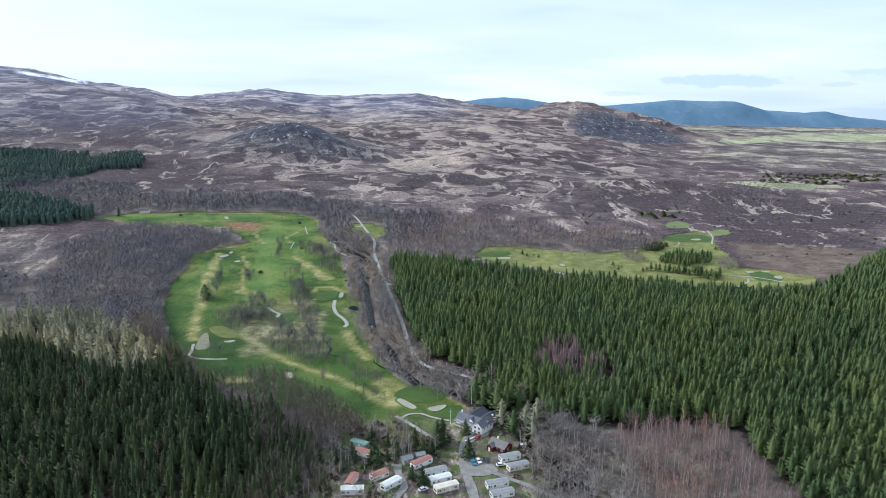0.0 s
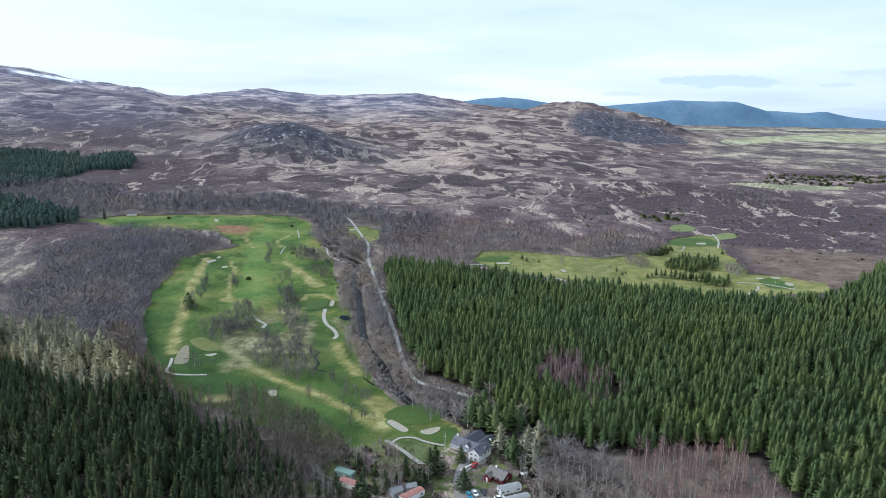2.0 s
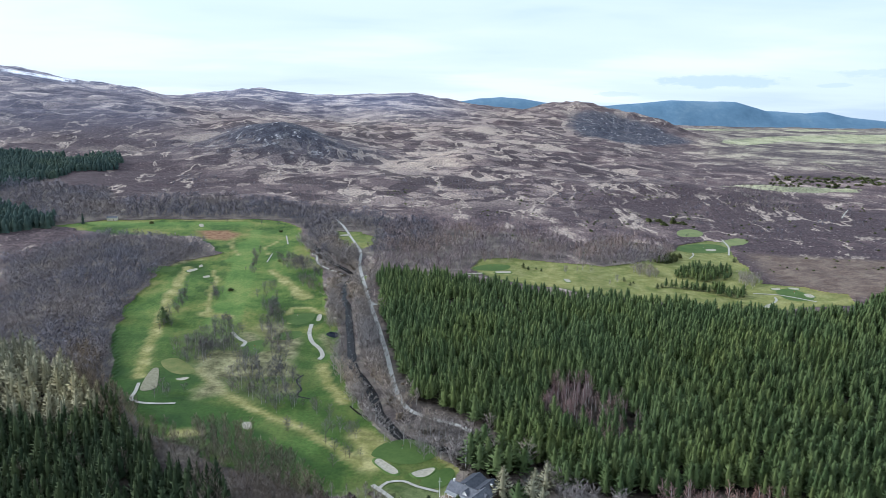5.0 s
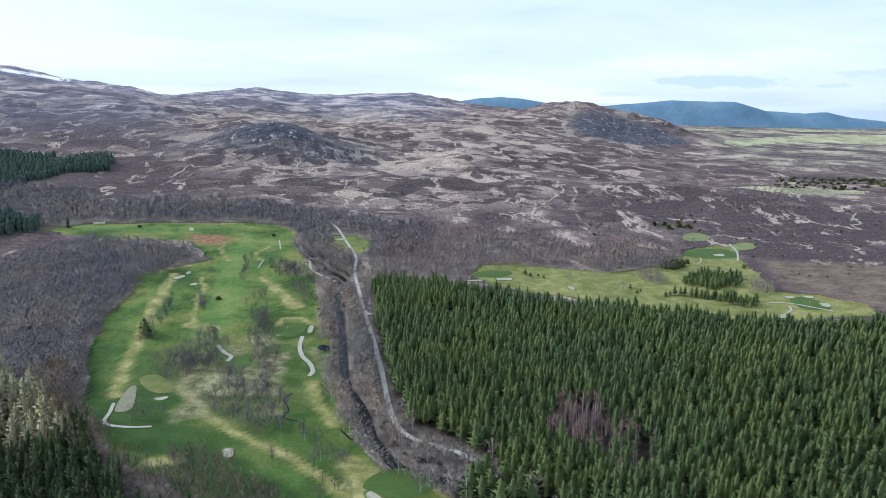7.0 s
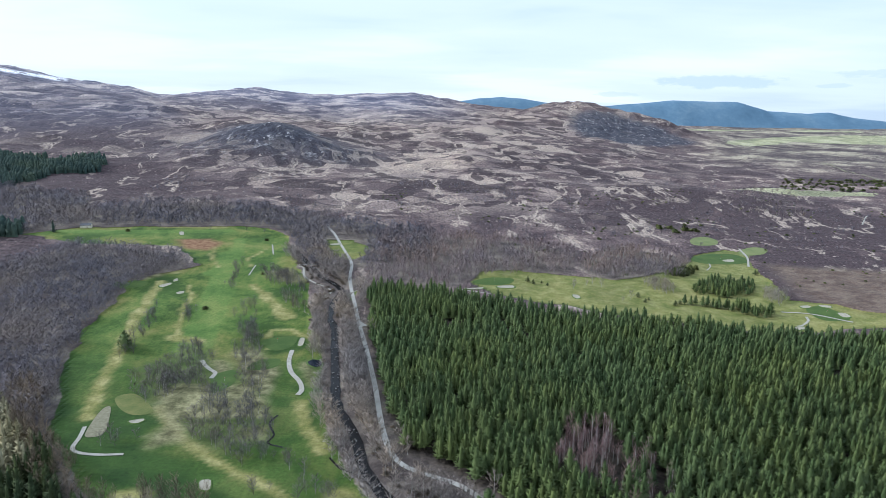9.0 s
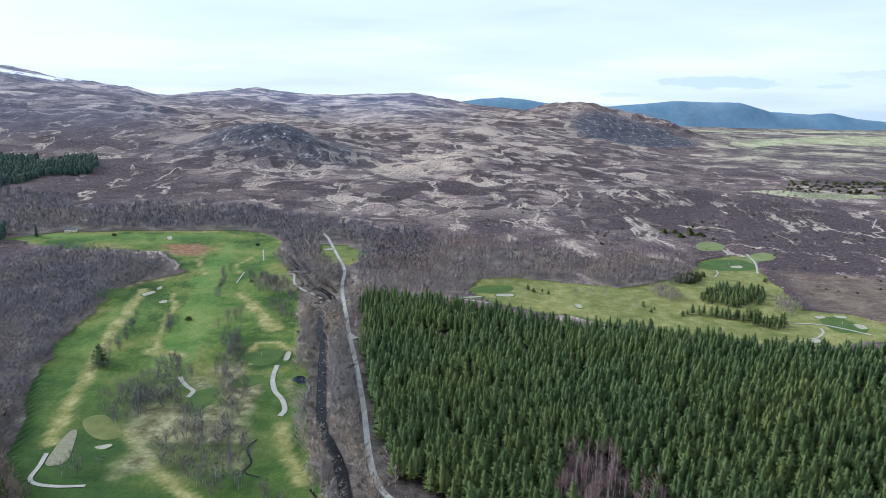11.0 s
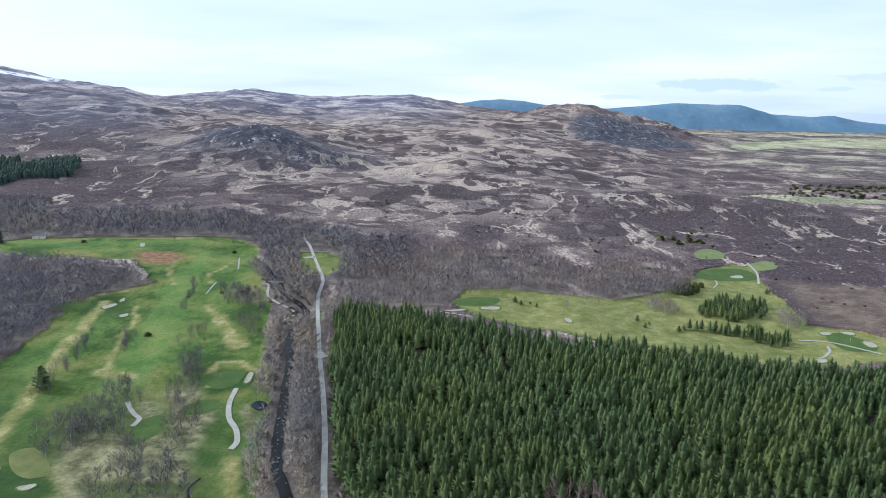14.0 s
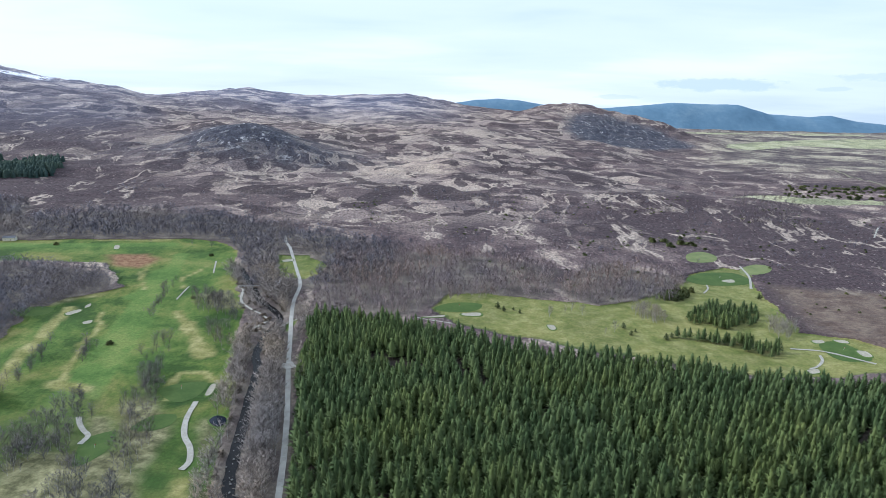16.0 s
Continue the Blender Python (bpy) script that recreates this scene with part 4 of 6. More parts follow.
def bushy(seed, n=46, flat=0.7):
    """A low bush: many short sprays from a middle."""
    g = np.random.default_rng(seed)
    v, f = [], []
    for i in range(n):
        d = g.normal(0, 1, 3)
        d[2] = abs(d[2]) * 0.9 + 0.15
        d /= np.linalg.norm(d)
        q = d * (0.75 + 0.35 * g.random()) * (0.5, 0.5, flat)
        s = np.cross(d, g.normal(0, 1, 3))
        s = s / np.linalg.norm(s) * 0.16
        b = len(v)
        v += [tuple(q * 0.45 + s), tuple(q * 0.45 - s), tuple(q * 1.1 + s * 0.3), tuple(q + (0, 0, 0.06))]
        f += [(b, b + 1, b + 3), (b, b + 3, b + 2), (b + 1, b + 2, b + 3)]
    v = np.array(v)
    return faced(v, f, v / (0.5, 0.5, flat) + (0, 0, 0.2) + g.normal(0, 0.2, v.shape))


def scatter(name, shapes, at, tall, wide, mat, label, category, sink=0.0):
    """All plants of one kind in one mesh, each with its own turn, size and tint."""
    n = len(at)
    pick = rng.integers(len(shapes), size=n)
    turn = rng.random(n) * 6.283
    tint = rng.random(n)
    z = terrain(at[:, 0], at[:, 1]) - sink
    vs, fs, ts, ns, base = [], [], [], [], 0
    for k, (v, f, *own) in enumerate(shapes):
        ids = np.nonzero(pick == k)[0]
        if not len(ids):
            continue
        c, s = np.cos(turn[ids])[:, None], np.sin(turn[ids])[:, None]
        x = (v[None, :, 0] * c - v[None, :, 1] * s) * wide[ids][:, None] + at[ids, 0][:, None]
        y = (v[None, :, 0] * s + v[None, :, 1] * c) * wide[ids][:, None] + at[ids, 1][:, None]
        zz = v[None, :, 2] * tall[ids][:, None] + z[ids][:, None]
        vs.append(np.stack((x, y, zz), -1).reshape(-1, 3))
        if own:
            n = own[0]
            ns.append(np.stack((n[None, :, 0] * c - n[None, :, 1] * s, n[None, :, 0] * s + n[None, :, 1] * c, np.repeat(n[None, :, 2], len(ids), 0)), -1).reshape(-1, 3))
        fs.append((f[None] + (np.arange(len(ids)) * len(v))[:, None, None] + base).reshape(-1, 3))
        ts.append(np.repeat(tint[ids], len(v)))
        base += len(ids) * len(v)
    me = mesh_of(name, np.vstack(vs), np.vstack(fs), [mat], smooth=bool(ns), normals=np.vstack(ns) if ns else None)
    me.attributes.new("tint", "FLOAT", "POINT").data.foreach_set("value", np.concatenate(ts).astype(np.float32))
    return tagged(new(name, me), label, category, kind="stuff")


def fill(polys, gap, jitter=0.42, keep=1.0, avoid=()):
    """Places in the polygons, about gap apart."""
    out = []
    for p in polys:
        a = np.array(p, float)
        gx = np.arange(a[:, 0].min(), a[:, 0].max(), gap)
        gy = np.arange(a[:, 1].min(), a[:, 1].max(), gap * 0.88)
        x, y = np.meshgrid(gx, gy)
        x = x + gap / 2 * (np.arange(len(gy)) % 2)[:, None]
        x, y = (q.ravel() + rng.uniform(-jitter, jitter, q.size) * gap for q in (x, y))
        ok = inside(p, *uneven(x, y, 0.9)) & (rng.random(x.size) < keep)
        out.append(np.stack((x[ok], y[ok]), 1))
    at = np.vstack(out)
    ok = np.ones(len(at), bool)
    for line, d in avoid:
        ok &= far_from(line, at[:, 0], at[:, 1]) > d
    return at[ok]


def seen_side(at, half=0.70, slack=40):
    """Only the stretch of country that the valley view takes in."""
    return at[(np.abs(at[:, 0]) < at[:, 1] * half + slack) & (at[:, 1] > 150)]


KEEP_OFF = ((ROAD, 6.5), (RIVER, 6.5))
PINES = [tufted(s, 92, r=0.235, low=0.12, full=0.74, rise=0.25, size=0.082, lean=0.16, core=0.6, bend=1.5) for s in range(12)]
COARSE = [tufted(s + 230, 24, r=0.22, low=0.02, full=0.6, rise=0.3, size=0.10, core=0.9) for s in range(6)]
SPRUCES = [tufted(s + 20, 96, r=0.22, low=0.06, full=0.75, rise=0.2, size=0.076, lean=0.2, core=0.55, bend=1.4) for s in range(12)]
FINE_PINES = [tufted(s + 40, 150, r=0.22, low=0.18, full=0.72, rise=0.25, size=0.072, lean=0.2, core=0.5, bend=1.5) for s in range(12)]
FINE_SPRUCES = [tufted(s + 60, 170, r=0.18, low=0.06, full=0.8, rise=0.1, size=0.056, lean=0.26, core=0.45, bend=1.1) for s in range(9)]
LARCHES = [tufted(s + 80, 190, r=0.19, low=0.08, full=0.85, rise=0.3, size=0.055, lean=0.25, core=0.35, bend=1.4) for s in range(6)]
BIRCHES = [bare(s + 100, 9, 150, spread=0.33, twig_w=0.0085, twig_l=0.14, low=0.10, up=0.6, stray=0.7) for s in range(8)]
FINE_BIRCHES = [bare(s + 120, 18, 350, spread=0.31, low=0.12, twig_w=0.0036, twig_l=0.115, up=0.7, stray=0.65) for s in range(7)]
MID_BIRCHES = [bare(s + 260, 18, 340, spread=0.30, low=0.12, twig_w=0.0036, twig_l=0.115, up=0.7, stray=0.65) for s in range(7)]
SLIM_BIRCHES = [bare(s + 180, 18, 230, spread=0.17, low=0.22, twig_w=0.0030, twig_l=0.10, up=1.0, stray=0.5) for s in range(7)]
POLE_BIRCHES = [bare(s + 280, 12, 80, spread=0.15, twig_w=0.0115, twig_l=0.14, low=0.12, up=1.3, stray=0.4) for s in range(7)]
FAR_BIRCHES = [bare(s + 140, 9, 64, spread=0.27, twig_w=0.019, twig_l=0.17, low=0.15, up=0.8, stray=0.55) for s in range(7)]
BUSHES = [bushy(s + 160) for s in range(6)]
TRUNKS = [stem(0.8, 0.012, 3, 0.01, s) for s in range(3)]


def tall_wide(n, h, dh, ratio=1.0):
    t = np.clip(rng.normal(h, dh, n), h * 0.55, h * 1.5)
    return t, t * ratio * rng.uniform(0.85, 1.2, n)


def single_trees(name, at, h, dh, crowns, trunk, crown_mat, bark, label, category, group, ratio=1.0, trunk_r=0.013):
    """Trees of their own: a trunk and a crown each."""
    ready = []
    for v, f, n in crowns:
        ready.append(mesh_of("crown", v, f, [crown_mat], smooth=True, normals=n))
    tv, tf = stem(trunk, trunk_r, 5, 0.012, 3)
    tm = mesh_of("trunk", tv, tf, [bark], smooth=True)
    for x, y in at:
        x, y = float(x), float(y)
        s = float(np.clip(rng.normal(h, dh), h * 0.6, h * 1.4))
        e = new(name)
        e.empty_display_size = 0.5
        e.matrix_basis = pose(x, y, float(terrain(x, y)) - 0.1, 0, 0, rng.random() * 360) @ Matrix.Diagonal((s * ratio, s * ratio, s, 1))
        tagged(e, label, category, group)
        for nm, me in (("trunk", tm), ("crown", ready[rng.integers(len(ready))])):
            o = new(nm, me)
            o.parent = e


def build_forests():
    # pine plantation beside the road
    at = seen_side(fill((PLANTATION,), 4.95, 0.47, 0.975, ((ROAD, 4.6), (RIVER, 7))))
    for hx, hy, r in HOLLOWS:
        at = at[(np.hypot(at[:, 0] - hx, (at[:, 1] - hy) * 0.62) > r * (0.8 + 0.25 * np.sin(np.arctan2(at[:, 1] - hy, at[:, 0] - hx) * 3))) | (rng.random(len(at)) < 0.3)]
    at = at[~inside(WOOD_GAP, at[:, 0], at[:, 1]) | (rng.random(len(at)) < 0.12)]
    at = at[~inside(WOOD_GAP_2, at[:, 0], at[:, 1]) | (rng.random(len(at)) < 0.5)]
    front = inside(((-20, 395), (70, 300), (145, 280), (160, 440), (60, 455), (-20, 440)), at[:, 0], at[:, 1])
    near_ids = np.nonzero(front)[0]
    chosen = rng.permutation(near_ids)[:300]
    single_trees("pine_tree", at[chosen], 13.2, 1.7, FINE_PINES, 0.75, M["pine_one"], M["bark"], "dense green plantation pine standing among others of its age", "pine tree", "plantation pines")
    mask = np.ones(len(at), bool)
    mask[chosen] = False
    at = at[mask]
    close = at[:, 1] < 480
    t, w = tall_wide(int(close.sum()), 12.8, 1.8, 1.0)
    scatter("plantation_front", FINE_PINES, at[close], t, w, M["pine"], "close-set green plantation pines, crown against crown", "pine wood")
    t, w = tall_wide(int((~close).sum()), 11.8, 1.6, 1.1)
    scatter("plantation_back", PINES, at[~close], t, w, M["pine"], "close-set green plantation pines running to the golf course", "pine wood")
    edge = at[(far_from(PLANTATION, at[:, 0], at[:, 1], True) < 14) | (at[:, 1] < 330)]
    t, w = tall_wide(len(edge), 12, 1)
    scatter("plantation_trunks", TRUNKS, edge, t, w, M["bark"], "thin brown trunks under the plantation pines", "tree trunks", 0.2)
    # dark spruces and pale larches in the west
    at = seen_side(fill((SPRUCE_WEST,), 4.7, 0.47, 0.95))
    at = at[~inside(LARCH_WEST, at[:, 0], at[:, 1]) & ~inside(WOOD_NEAR_2, at[:, 0], at[:, 1])]
    front = np.nonzero(inside(((-150, 215), (-60, 215), (-60, 300), (-150, 300)), at[:, 0], at[:, 1]))[0][:220]
    single_trees("spruce_tree", at[front], 12.4, 2.0, FINE_SPRUCES, 0.8, M["spruce_one"], M["bark"], "dark green spruce in a dense dark stand", "spruce tree", "western spruces")
    mask = np.ones(len(at), bool)
    mask[front] = False
    at = at[mask]
    t, w = tall_wide(len(at), 11.8, 2.0, 1.0)
    scatter("spruce_wood", SPRUCES, at, t, w, M["spruce"], "dark spruce wood on the near side of the course", "spruce wood")
    at = fill((LARCH_WEST,), 6.6, 0.48, 0.9)
    t, w = tall_wide(len(at), 13.5, 2.2)
    near = (at[:, 0] > -240)
    single_trees("larch_tree", at[near][:130], 13.5, 2.2, LARCHES, 0.8, M["larch_one"], M["bark"], "straw-coloured leafless larch on the forest edge", "larch tree", "western larches", 1.45)
    rest = np.vstack((at[near][130:], at[~near]))
    scatter("larch_wood", LARCHES, rest, *tall_wide(len(rest), 13.5, 2.2, 1.45), M["larch"], "straw-coloured larches behind the spruce wood", "larch wood")
    at = seen_side(fill((SPRUCE_WEST,), 19, 0.5, 0.8))
    scatter("spruce_wood_birches", SLIM_BIRCHES, at, *tall_wide(len(at), 11.5, 1.8, 1.0), M["brown_shrub"], "bare brown birches scattered through the spruce wood", "birch trees")
    # far spruces
    at = fill((SPRUCE_NORTH,), 6.0, 0.45, 0.9)
    scatter("spruce_wood_north", COARSE, at, *tall_wide(len(at), 12.5, 2.5, 1.3), M["hazy_spruce"], "dark spruces beyond the western woods", "spruce wood")
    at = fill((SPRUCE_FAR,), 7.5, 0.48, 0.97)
    scatter("spruce_block_far", COARSE, at, *tall_wide(len(at), 11.5, 1.1, 1.7), M["hazy_spruce"], "square dark spruce block on the moor", "spruce wood")
    at = fill((PINE_CLUMP, PINE_BELT), 5.0, 0.5, 0.92)
    at = at[rng.permutation(len(at))[:260]]
    single_trees("clump_pine", at, 8.0, 1.6, FINE_PINES, 0.7, M["pine_one"], M["bark"], "dark pine in a clump on the eastern course", "pine tree", "course pines", 1.25)
    # bare birch woods
    at = fill((WOOD_WEST, WOOD_WEST_2, WOOD_WEST_3), 5.2, 0.46, 0.94)
    scatter("birch_wood_west", BIRCHES, at, *tall_wide(len(at), 8.5, 1.7, 1.25), M["twig"], "bare purple-grey birch wood beside the course", "birch wood")
    # low growth along the western edge of the course
    line = smooth_line(((-186, 424), (-213, 479), (-236, 547), (-246, 615), (-252, 655), (-248, 686), (-232, 700)), 1.8)
    at = line + rng.normal(0, 2.2, line.shape) - (1.5, 0)
    scatter("wood_edge", BIRCHES, at, *tall_wide(len(at), 4.6, 1.2, 1.2), M["twig"], "low bare growth along the edge of the birch wood", "birch scrub")
    at = seen_side(fill((WOOD_NORTH, WOOD_FAR), 6.8, 0.46, 0.92, ((ROAD, 7),)), 0.75, 30)
    at = at[~inside(MEADOW, at[:, 0], at[:, 1])]
    scatter("birch_wood_north", FAR_BIRCHES, at, *tall_wide(len(at), 9, 1.8, 1.3), M["twig"], "bare birch wood between course and moor", "birch wood")
    at = fill((WOOD_MID, WOOD_EAST), 5.0, 0.5, 0.95, ((ROAD, 6.5),))
    at = at[waves(at[:, 0], at[:, 1], 42, 15) + 0.5 * waves(at[:, 0], at[:, 1], 17, 16) > -0.22]
    scatter("birch_wood_mid", POLE_BIRCHES, at, *tall_wide(len(at), 10.5, 2.2, 1.05), M["red_twig"], "bare reddish birch wood behind the plantation", "birch wood")
    at = fill((WOOD_NEAR, WOOD_NEAR_2, WOOD_EDGE), 3.9, 0.46, 0.95)
    scatter("birch_wood_near", SLIM_BIRCHES, at, *tall_wide(len(at), 11, 2.0, 1.0), M["brown_shrub"], "bare brown birches between spruces and caravans", "birch wood")
    at = np.vstack((fill((WOOD_GAP, WOOD_RED), 3.9, 0.48, 0.9, KEEP_OFF), fill((WOOD_GAP_2,), 4.2, 0.48, 0.55, KEEP_OFF)))
    at = at[rng.permutation(len(at))]
    single_trees("birch_tree", at[:300], 10.5, 2.0, SLIM_BIRCHES, 0.95, M["rust_twig_one"], M["birch_bark"], "slender bare birch with white bark and reddish twigs", "birch tree", "red birches", 1.0, 0.018)
    rest = at[300:]
    if len(rest):
        scatter("birch_wood_red", SLIM_BIRCHES, rest, *tall_wide(len(rest), 10, 2.0), M["rust_twig"], "bare reddish birches below the plantation", "birch wood")
    at = fill((WOOD_GREY,), 5.0, 0.46, 0.9, ((ROAD, 3.2),))
    at = at[rng.permutation(len(at))[:170]]
    single_trees("roadside_tree", at, 8.2, 1.8, FINE_BIRCHES, 0.85, M["grey_twig_one"], M["birch_bark"], "bare grey broad-crowned tree beside the road", "bare tree", "roadside trees", 1.5, 0.016)
    # trees along the river and the road
    line = smooth_line(RIVER, 3.2)
    line = line[(line[:, 1] > 225) & (line[:, 1] < 790)]
    d = np.gradient(line, axis=0)
    d /= np.hypot(d[:, 0], d[:, 1])[:, None]
    n = np.stack((-d[:, 1], d[:, 0]), 1)
    bank = np.vstack([line + n * (o * (1 + 0.0 * d[:, :1]) + rng.normal(0, 1.3, (len(line), 1))) for o in (23, 19, 15.5, 12, 8, 6.5, -6.5, -9.5, -12.5)])
    ok = (far_from(RIVER, bank[:, 0], bank[:, 1]) > 4.8) & (far_from(ROAD, bank[:, 0], bank[:, 1]) > 5.5) & (rng.random(len(bank)) < 0.72)
    ok &= (np.hypot(bank[:, 0] - 19, bank[:, 1] - 311) > 27) & (bank[:, 1] > 300)
    ok &= ~((bank[:, 0] < -2) & (bank[:, 1] < 385) & (far_from(RIVER, bank[:, 0], bank[:, 1]) > 11))
    ok &= ~inside(PLANTATION, bank[:, 0], bank[:, 1])
    bank = bank[ok]
    # the strip between river and road is wooded throughout
    strip = tuple(p for p in RIVER if 395 < p[1] < 790) + tuple(p for p in ROAD if 395 < p[1] < 790)[::-1]
    strip = fill((strip,), 4.3, 0.48, 0.9, ((RIVER, 4.8), (ROAD, 3.2)))
    bank = np.vstack((bank, strip))
    bank = bank[(far_from(((-124, 736), (-119, 733), (-112, 703), (-99, 685), (-90, 676), (-82, 663), (-85, 651), (-94, 632)), bank[:, 0], bank[:, 1]) > 4.5) & ~inside(MEADOW, bank[:, 0], bank[:, 1]) & ~inside(VERGE, bank[:, 0], bank[:, 1])]
    bank = bank[rng.permutation(len(bank))]
    bank = bank[(np.hypot(bank[:, 0] + 68.5, bank[:, 1] - 508.5) > 8.5) & ~((bank[:, 0] < -60) & (bank[:, 1] > 470) & (bank[:, 1] < 512))]
    close = bank[:, 1] < 620
    single_trees("river_birch", bank[close][::2][:300], 9.4, 2.0, FINE_BIRCHES, 0.85, M["grey_twig_one"], M["birch_bark"], "bare grey riverside birch with pale trunk", "birch tree", "riverside birches", 1.25, 0.011)
    rest = np.vstack((bank[close][::2][300:], bank[close][1::2], bank[~close]))
    scatter("riverside_trees", BIRCHES, rest, *tall_wide(len(rest), 9.0, 2.0, 1.2), M["grey_twig"], "bare grey trees along the river banks", "riverside trees")


build_forests()


def build_course_trees():
    # bare trees and bushes on the course
    at = fill(THICKETS + THICKETS_MORE, 4.3, 0.5, 0.8)
    at = at[rng.permutation(len(at))]
    scatter("course_thicket", BIRCHES, at[300:], *tall_wide(len(at[300:]), 5.5, 1.6, 1.2), M["thicket_twig"], "bare birch thicket in rough ground on the course", "birch scrub")
    single_trees("course_birch", at[:300], 6.8, 1.9, MID_BIRCHES, 0.85, M["thicket_twig_one"], M["birch_bark"], "bare birch growing in rough ground on the course", "birch tree", "course birches", 1.1, 0.011)
    rows = (((-201, 600), (-197, 575), (-193, 551), (-188, 528), (-184, 508)), ((-199, 590), (-194, 566), (-190, 540)), ((-180, 606), (-174, 590), (-168, 575)), ((-165, 661), (-169, 685), (-176, 716), (-181, 746)), ((-168, 578), (-173, 590), (-178, 602)), ((-165, 660), (-171, 678), (-172, 699), (-174, 712)), ((-133, 582), (-138, 600), (-139, 620), (-131, 600)),
            ((-40, 338), (-34, 345), (-44, 350), (-50, 360)), ((-141, 684), (-146, 700), (-151, 717), (-138, 719), (-128, 700), (-121, 693)), ((-141, 512), (-147, 527), (-133, 507)), ((-117, 527), (-120, 544), (-124, 562)), ((-62, 372), (-70, 366)))
    pts = []
    for row in rows:
        for x, y in smooth_line(row, 5.0):
            pts.append((x + rng.normal(0, 2.5), y + rng.normal(0, 2.5)))
    pts = np.array(pts)
    single_trees("fairway_tree", pts, 6.0, 1.5, MID_BIRCHES, 0.85, M["thicket_twig_one"], M["bark"], "small bare tree between two fairways", "birch tree", "course birches", 1.25, 0.013)
    dark = np.array(((-194, 530), (-189, 519), (-191, 524)))
    single_trees("lone_spruce", np.array(((-398, 818),)), 14.0, 0.3, FINE_SPRUCES, 0.5, M["hazy_spruce_one"], M["bark"], "dark broad spruce standing alone at the far green", "spruce tree", "", 1.7)
    far = np.array(((-250, 868), (-210, 872), (-305, 862), (-352, 858), (-160, 868), (-188, 866)))
    single_trees("green_side_tree", far, 6.2, 1.2, MID_BIRCHES, 0.85, M["thicket_twig_one"], M["bark"], "small bare tree beside the far green", "birch tree", "far green trees", 1.3, 0.013)
    single_trees("course_spruce", dark, 11.5, 1.0, FINE_PINES, 0.6, M["pine_one"], M["bark"], "dark broad pine standing beside a fairway", "pine tree", "course pines", 1.7)
    low = np.array(((-168, 606), (-172, 690), (-150, 705), (-129, 800), (-178, 834), (-330, 840)))
    single_trees("course_bush", low, 2.4, 0.6, [bushy(s + 220, 120, 0.9) for s in range(4)], 0.4, M["shrub_one"], M["bark"], "low dark evergreen bush on mown grass", "bush", "course bushes", 1.7)
    east = np.array(((88, 700), (92, 694), (100, 697), (104, 690), (178, 648), (176, 662), (183, 655), (200, 640), (205, 644), (314, 745), (320, 752)))
    single_trees("course_pine", east, 5, 0.8, FINE_PINES, 0.5, M["shrub_one"], M["bark"], "small round green pine on pale grass", "pine tree", "eastern pines", 1.9)
    birch = fill((BIRCH_EAST, BIRCH_EAST_2), 4.5, 0.4, 0.9)
    grey = np.vstack((birch, ((140, 695), (146, 700), (152, 690), (148, 708), (168, 655), (160, 650), (128, 690), (126, 684), (300, 660), (305, 668), (298, 655), (308, 675), (240, 735), (225, 740))))
    low = fill((SHRUBS_EAST,), 5, 0.4, 0.9)
    single_trees("east_shrub", low, 5.5, 1.2, [bushy(s + 340, 110, 1.0) for s in range(4)], 0.4, M["shrub_one"], M["bark"], "olive-green willow shrub at the edge of pale grass", "shrub", "eastern shrubs", 1.1)
    single_trees("east_birch", grey, 8, 1.5, FINE_BIRCHES, 0.85, M["grey_twig_one"], M["birch_bark"], "bare pale birch on the eastern course", "birch tree", "eastern birches", 1.15, 0.012)
    at = np.vstack((fill((FAR_PINES,), 12, 0.8, 0.42), fill((FAR_PINES_2,), 8, 0.9, 0.25)))
    scatter("moor_pines", [bushy(s + 360, 60, 0.9) for s in range(5)], at, *tall_wide(len(at), 3.6, 1.3, 2.0), M["shrub"], "scattered dark pines on the open moor", "pine trees")
    # heath bushes on the moor edge, too many to count
    x = rng.uniform(-300, 700, 1100)
    y = rng.uniform(700, 1250, 1100)
    ok = ~inside(GOLF, x, y) & ~inside(GOLF_EAST, x, y) & (waves(x, y, 130, 9) > 0.05) & (x > 120 - (y - 700) * 0.5)
    at = np.stack((x[ok], y[ok]), 1)
    scatter("heath_bushes", BUSHES, at, *tall_wide(len(at), 2.0, 0.8, 1.4), M["shrub"], "low dark green gorse and juniper bushes on the moor edge", "bushes")
    x = rng.uniform(-420, 640, 2000)
    y = rng.uniform(860, 1300, 2000)
    ok = (waves(x, y, 210, 12) + 0.4 * waves(x, y, 60, 3) > 0.0) & ~inside(GOLF, x, y)
    at = np.stack((x[ok], y[ok]), 1)
    scatter("moor_birches", FAR_BIRCHES, at, *tall_wide(len(at), 5.0, 1.3, 1.25), M["twig"], "scattered bare birches on the heather", "birch scrub")
    at = fill((MOOR_BIRCH,), 13, 0.6, 0.6)
    scatter("moor_birch_grove", FAR_BIRCHES, at, *tall_wide(len(at), 7.0, 1.5, 1.2), M["grey_twig"], "grove of bare grey birches on dark heather", "birch trees")
    # brown undergrowth on the banks and in the scrub
    line = smooth_line(RIVER, 2.0)
    line = line[(line[:, 1] > 225) & (line[:, 1] < 760)]
    at = np.vstack([line + rng.normal(0, 9, line.shape) for _ in range(3)])
    at = at[~inside(GOLF, at[:, 0], at[:, 1])]
    at = at[(far_from(RIVER, at[:, 0], at[:, 1]) > 5.5) & (far_from(ROAD, at[:, 0], at[:, 1]) > 4.6) & ~inside(PLANTATION, at[:, 0], at[:, 1])]
